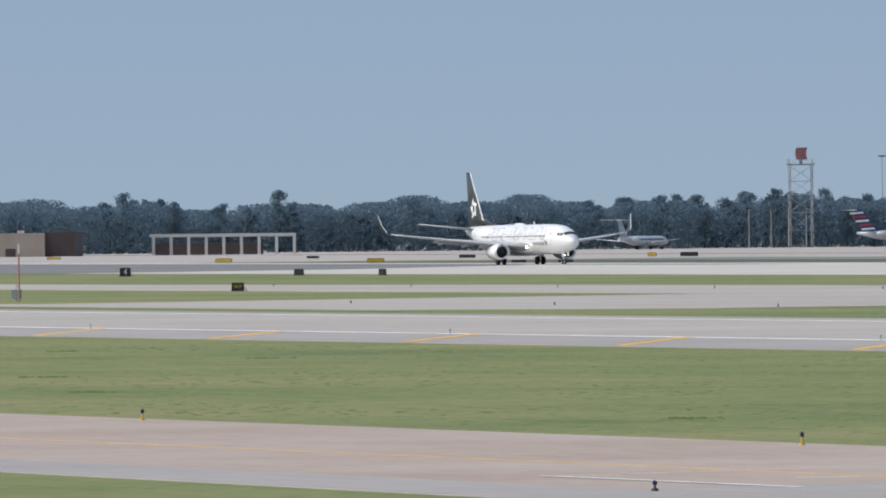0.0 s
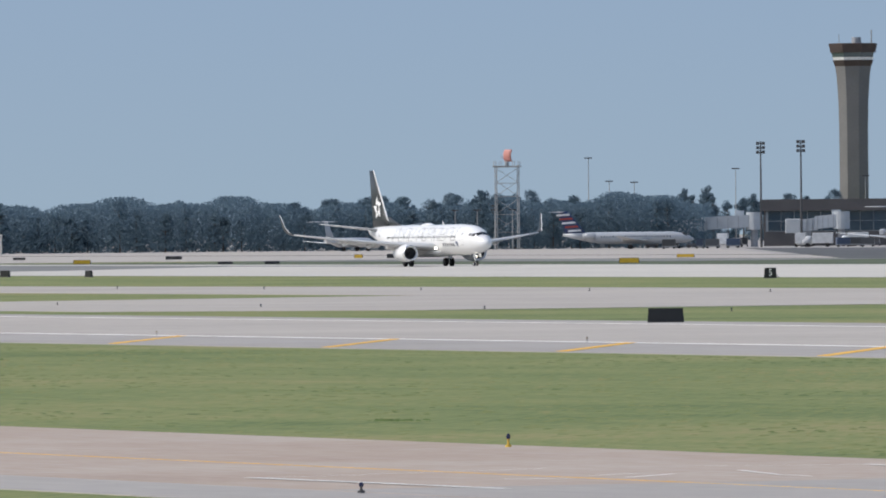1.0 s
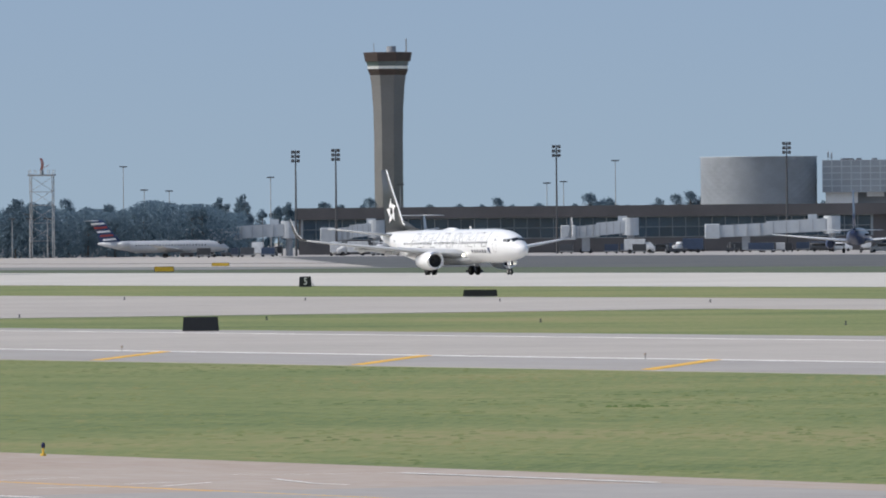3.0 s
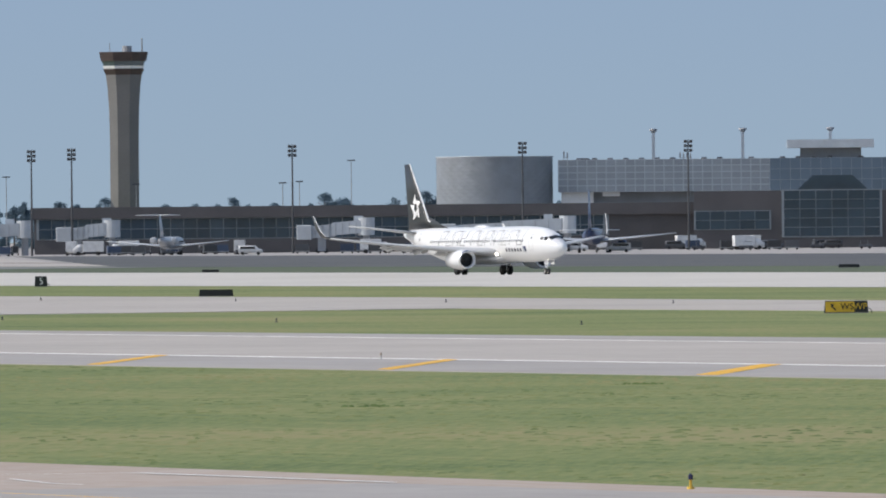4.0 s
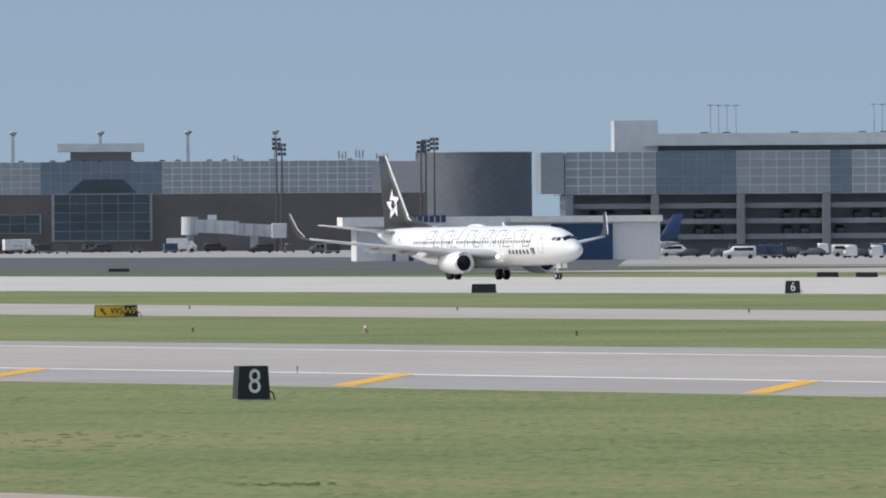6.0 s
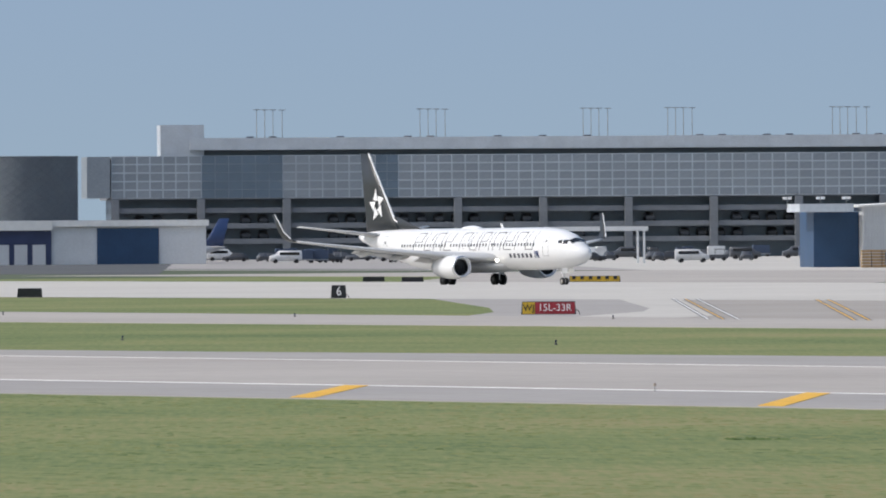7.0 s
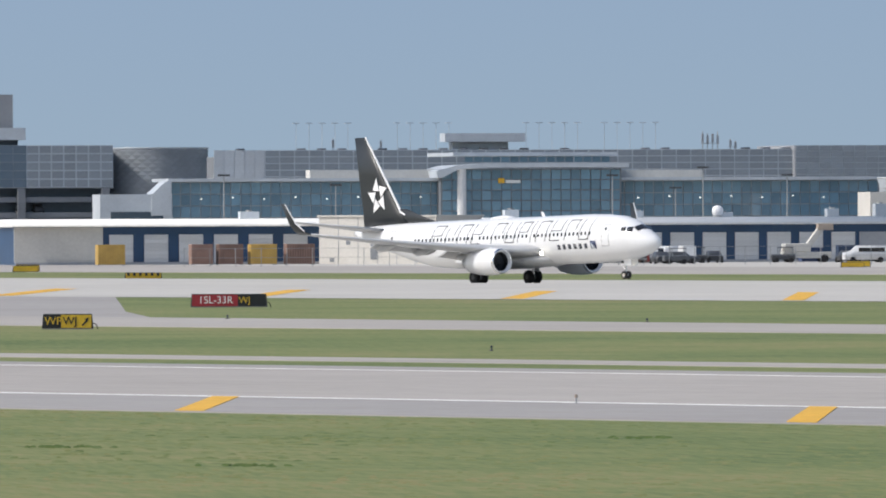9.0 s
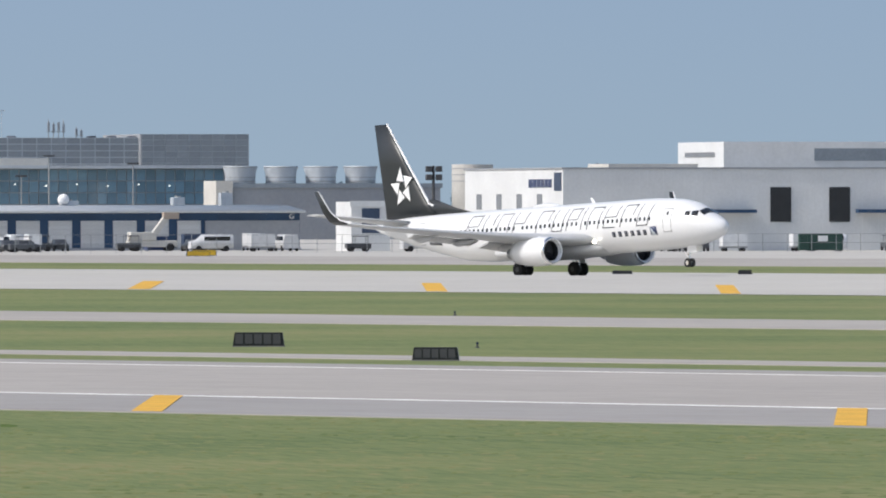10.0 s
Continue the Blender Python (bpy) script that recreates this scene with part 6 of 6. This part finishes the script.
airfield_sign(-472, 351.2, 2.55, 0.72, ((SIGN_BLACK, 0.36), (SIGN_YELLOW, 0.64)), (("WP", 0.2, SIGN_YELLOW, 0.6), ("WJ", 0.55, SIGN_BLACK, 0.6), ("\u2197", 0.86, SIGN_BLACK, 0.6)), 52, "black and yellow taxiway direction sign on the grass")
airfield_sign(-641.3, 352.3, 2.75, 0.72, ((SIGN_YELLOW, 0.7), (SIGN_BLACK, 0.3)), (("\u2196", 0.2, SIGN_BLACK, 0.6), ("WS", 0.52, SIGN_BLACK, 0.6), ("WP", 0.84, SIGN_YELLOW, 0.6)), 60, "yellow and black taxiway direction sign on the grass")
for x, y, w, h, turn in ((-875.8, 418.2, 2.85, 0.5, 64), (-602, 269, 2.0, 0.78, 66), (-824.9, 489.5, 2.0, 0.7, 60), (-346.9, 301.8, 1.95, 0.5, 46), (-311.2, 279.6, 1.6, 0.42, 44), (-1264.5, 476.8, 1.1, 0.72, 40), (-1239.6, 478.1, 0.8, 0.72, 30), (-652, 606, 1.5, 0.35, 48), (-644, 612, 1.0, 0.4, 48)):
    ob = airfield_sign(x, y, w, h, ((SIGN_BLACK, 1.0),), (), turn, "dark back of an airfield sign on the grass")
    if x > -360:
        bm = bmesh.new()
        for k in range(5):
            add_box(bm, -w / 2 + w * (k + 0.05) / 5, -w / 2 + w * (k + 0.85) / 5, -0.05, -0.02, 0.12, 0.03 + h)
        part("fluting", bm, SIGN_FRAME, ob)
airfield_sign(-968.9, 359.3, 1.05, 0.72, ((SIGN_BLACK, 1.0),), (("WP", 0.5, SIGN_YELLOW, 0.5),), 66, "small black taxiway sign with yellow letters")
for x, y, w, h, dark in ((-1757, 649, 2.7, 0.6, 0), (-1675, 645, 2.7, 0.6, 0), (-1481, 656, 2.8, 0.7, 0), (-1688, 758, 2.8, 0.5, 0), (-1826, 756, 1.4, 0.6, 0), (-963, 640, 5.2, 0.55, 2), (-840, 634, 3.4, 0.5, 2), (-1140, 804, 2.3, 0.45, 0), (-955, 705, 2.6, 0.6, 0), (-931, 802, 2.6, 0.6, 0), (-925, 796, 2.5, 0.5, 0), (-979, 723, 2.5, 0.6, 0), (-2025, 713, 2.5, 0.4, 0), (-964, 712, 2.4, 0.6, 0), (-1010, 806, 2.4, 0.5, 0), (-1600, 640, 2.2, 0.35, 1), (-1915, 725, 2.2, 0.4, 1), (-1804, 754, 3.0, 0.7, 1), (-1855, 732, 2.8, 0.5, 1), (-1006, 640, 2.2, 0.45, 1), (-992, 636, 2.2, 0.45, 1), (-1588, 643, 2.2, 0.35, 1), (-1277, 702, 2.6, 0.35, 1), (-1342, 640, 2.2, 0.3, 1)):
    ob = airfield_sign(x, y, w, h, ((SIGN_BLACK if dark == 1 else SIGN_YELLOW, 1.0),), (), 60, "low black airfield sign beyond the runway" if dark == 1 else "low yellow airfield sign beyond the runway")
    if dark == 2:
        for k in range(6):
            part("lettering_bar", box(-w / 2 + w * (k + 0.25) / 6, -w / 2 + w * (k + 0.7) / 6, -0.05, -0.025, 0.3, 0.05 + h), SIGN_BLACK, ob)


def edge_light(x, y, h, stem, label):
    ob = thing("edge_light", pose(x, y, 0.03), label, "edge light", "edge lights")
    part("stem", tube(tube(bmesh.new(), (0, 0, 0), (0, 0, 0.06), 0.09, 0.08, 10), (0, 0, 0.05), (0, 0, h * 0.6), 0.035, 0.03, 8), stem, ob)
    part("lens", tube(tube(bmesh.new(), (0, 0, h * 0.6), (0, 0, h * 0.85), 0.05, 0.058, 10), (0, 0, h * 0.85), (0, 0, h), 0.058, 0.02, 10), LIGHT_BLUE, ob, "dark blue lens")
    return ob


seed_light = edge_light(-272.7, 117.2, 0.36, LIGHT_YELLOW, "small taxiway edge light, yellow base and dark blue lens")
small_light = edge_light(-1040, 389.5, 0.24, SIGN_FRAME, "small dark taxiway edge light on a short stem")
for k in range(-6, 8):
    if k:
        copy_thing(seed_light, pose(-272.7 + 52.0 * k, 117.2, 0.03))
for k in range(-3, 4):
    copy_thing(small_light, pose(-228.7 + 50.6 * k, 94.7, 0.03))
for k in range(-14, 10):
    copy_thing(small_light, pose(-470 + 38 * k, 389.5, 0.03))
for k in range(-10, 8):
    copy_thing(small_light, pose(-380 + 42 * k, 306, 0.0))


def runway_light(x, y):
    ob = thing("runway_light", pose(x, y, 0.03), "small dull runway edge light on a thin stem", "edge light", "runway edge lights")
    part("stem", tube(bmesh.new(), (0, 0, 0), (0, 0, 0.2), 0.025, seg=6), STEEL, ob)
    part("lens", tube(bmesh.new(), (0, 0, 0.2), (0, 0, 0.31), 0.06, 0.045, 10), TAN_WALL, ob)
    return ob


one = runway_light(-328.7, 221)
for k in range(-9, 6):
    if k:
        copy_thing(one, pose(-328.7 + 58.5 * k, 221, 0.03))

ob = thing("marker_pole", pose(-855, 298, 0.0), "tall thin red and white striped pole", "pole")
for k in range(6):
    part("band", tube(bmesh.new(), (0, 0, k * 0.8), (0, 0, k * 0.8 + 0.8), 0.07, seg=8), SIGN_WHITE if k == 5 else RED_WHITE, ob)
ob = thing("utility_box", pose(-870, 303, 0.0, 0, 0, 60), "grey utility cabinet on a post", "cabinet")
part("cabinet", box(-0.4, 0.4, -0.25, 0.25, 0.25, 1.0, 0.03), GREY_WALL, ob)
part("post", tube(bmesh.new(), (0, 0, 0), (0, 0, 0.3), 0.06), STEEL, ob)
part("antenna", tube(bmesh.new(), (0, 0, 1.0), (0, 0, 1.6), 0.03), STEEL, ob)
ob = thing("traffic_cone", pose(-535.4, 310, 0.0), "orange and white traffic cone on the grass", "cone")
part("base", box(-0.16, 0.16, -0.16, 0.16, 0, 0.04), RED_WHITE, ob)
part("cone", tube(bmesh.new(), (0, 0, 0.04), (0, 0, 0.45), 0.11, 0.03, 12), RED_WHITE, ob)
part("band", tube(bmesh.new(), (0, 0, 0.24), (0, 0, 0.40), 0.082, 0.05, 12), SIGN_WHITE, ob, "white reflective band")

# ---- taxiway paint ----
def long_mark(name, p, q, width, z, material, label):
    a, b_ = Vector((*p, z)), Vector((*q, z))
    w = (b_ - a).cross(Vector((0, 0, 1))).normalized() * width / 2
    bm = bmesh.new()
    vs = [bm.verts.new(v) for v in (a - w, b_ - w, b_ + w, a + w)]
    bm.faces.new(vs)
    return tagged(new(name, mesh_of(bm, name, material)), label, "marking", kind="structure")


for p, q, w in (((-244.1, 98.2), (-229.5, 98.57), 0.32), ((-243.5, 98.37), (-247.6, 107.42), 0.06), ((-238.1, 102.17), (-237.6, 103.77), 0.14), ((-239.9, 105.21), (-241.0, 106.85), 0.12), ((-237.4, 105.05), (-240.0, 107.44), 0.14), ((-242.3, 110.17), (-237.3, 108.92), 0.14), ((-237.3, 108.87), (-235.4, 108.91), 0.14), ((-245.7, 115.14), (-231.6, 115.14), 0.3), ((-247.3, 111.27), (-245.7, 115.14), 0.06)):
    long_mark("white_marking", p, q, w, 0.046, WHITE_LINE, "worn white marking on the taxiway")
for d in (0, 1.7, 3.4):
    long_mark("hold_line", (-732 + d, 494), (-574 + d, 390), 0.4, 0.045, OLD_ASPHALT, "dark border of a taxiway guide line")
    long_mark("hold_line", (-732 + d, 494), (-574 + d, 390), 0.12, 0.052, YELLOW_LINE if d == 1.7 else WHITE_LINE, "thin taxiway guide line")
for d in (0, 1.6):
    long_mark("hold_line", (-712 + d, 494), (-558 + d, 390), 0.45, 0.045, OLD_ASPHALT, "dark border of a taxiway guide line")
    long_mark("hold_line", (-712 + d, 494), (-558 + d, 390), 0.15, 0.052, YELLOW_LINE, "thin yellow taxiway guide line")

# ---- low tufts and weed clumps on the nearest field ----
def mounds(name, cx, cy, radius, height, gen, material, label, category):
    """Many small six-sided mounds of leaves, one mesh."""
    n = len(cx)
    ring = gen.uniform(0.6, 1.25, (n, 6)) * radius[:, None]
    ang = np.arange(6) * math.pi / 3 + gen.uniform(0, 6.28, n)[:, None]
    base = np.stack([cx[:, None] + ring * np.cos(ang), cy[:, None] + ring * np.sin(ang), np.full((n, 6), -0.01)], 2)
    side = np.stack([cx[:, None] + 0.6 * ring * np.cos(ang), cy[:, None] + 0.6 * ring * np.sin(ang), height[:, None] * gen.uniform(0.45, 0.95, (n, 6))], 2)
    top = np.stack([cx, cy, height], 1)[:, None, :]
    verts = np.concatenate([base, side, top], 1).reshape(-1, 3)
    faces = []
    for k in range(n):
        o = 13 * k
        for j in range(6):
            q = (j + 1) % 6
            faces.append((o + j, o + q, o + 6 + q, o + 6 + j))
            faces.append((o + 6 + j, o + 6 + q, o + 12))
    me = bpy.data.meshes.new(name)
    me.from_pydata(verts.tolist(), [], faces)
    me.materials.append(material)
    return tagged(new(name, me), label, category, kind="stuff")


tn = np.random.default_rng(15)
ty = 120 + 84 * tn.uniform(0, 1, 14000)
tx = -ty * np.tan(np.radians(45.5 + 26 * tn.uniform(0, 1, 14000)))
thick = 0.5 + 0.5 * np.sin(tx * 0.11 + 1.7 * np.sin(ty * 0.09)) * np.sin(ty * 0.23 + 1.3 * np.sin(tx * 0.05))
mounds("grass_tufts", tx, ty, tn.uniform(0.10, 0.34, 14000), tn.uniform(0.012, 0.05, 14000) * (0.35 + 0.8 * thick), tn, GRASS_BLADE, "short uneven tufts in the mown grass", "grass")
wy = tn.uniform(122, 203, 12)
wx = -wy * np.tan(np.radians(tn.uniform(46, 71, 12)))
wx, wy = np.repeat(wx, 26) + tn.normal(0, 0.5, 12 * 26), np.repeat(wy, 26) + tn.normal(0, 0.5, 12 * 26)
mounds("weed_clumps", wx, wy, tn.uniform(0.06, 0.18, 12 * 26), tn.uniform(0.02, 0.08, 12 * 26), tn, WEED, "low leafy weed clumps in the mown grass", "weeds")


# ---- what moves: the airliner's take-off run, nose lifting near the end ----
def motions():
    run = [(0, -1394.3, 558.0), (0.5, -1361.6, 558.9), (1, -1328.0, 559.7), (1.5, -1293.4, 560.5), (2, -1258.3, 561.4), (2.5, -1222.8, 562.2), (4, -1112.8, 564.8), (4.5, -1075.3, 565.6), (5, -1037.0, 566.5), (5.5, -998.3, 567.4), (6, -958.6, 568.2), (6.2, -942.2, 568.5), (7.3, -853.7, 570.4), (7.5, -837.0, 570.8), (8, -795.0, 571.6), (8.5, -752.8, 572.5), (9, -710.0, 573.3), (9.5, -666.9, 574.1), (10, -626.7, 575.0)]
    rows = []
    for t, x, y in run:
        nose = 0.25 + 2.6 * max(0.0, (t - 7.8) / 2.2) ** 1.1
        rows.append((t, pose(x, y, 0.5 - 0.0153 * (y - 558), 0, -nose, 0)))
    walk(airliner, rows)
    for k, tyre in enumerate(TYRES):
        base = tyre.location.copy()
        turn = 40.0
        walk(tyre, [(t, pose(base.x, base.y, base.z, 0, turn * t * 2, 0)) for t in [0.5 * i for i in range(21)]])
    walk(radar_dish, [(0.5 * i, pose(0, 0, 0, 0, 0, 75.0 * (0.5 * i - 1.75))) for i in range(21)])


motions()
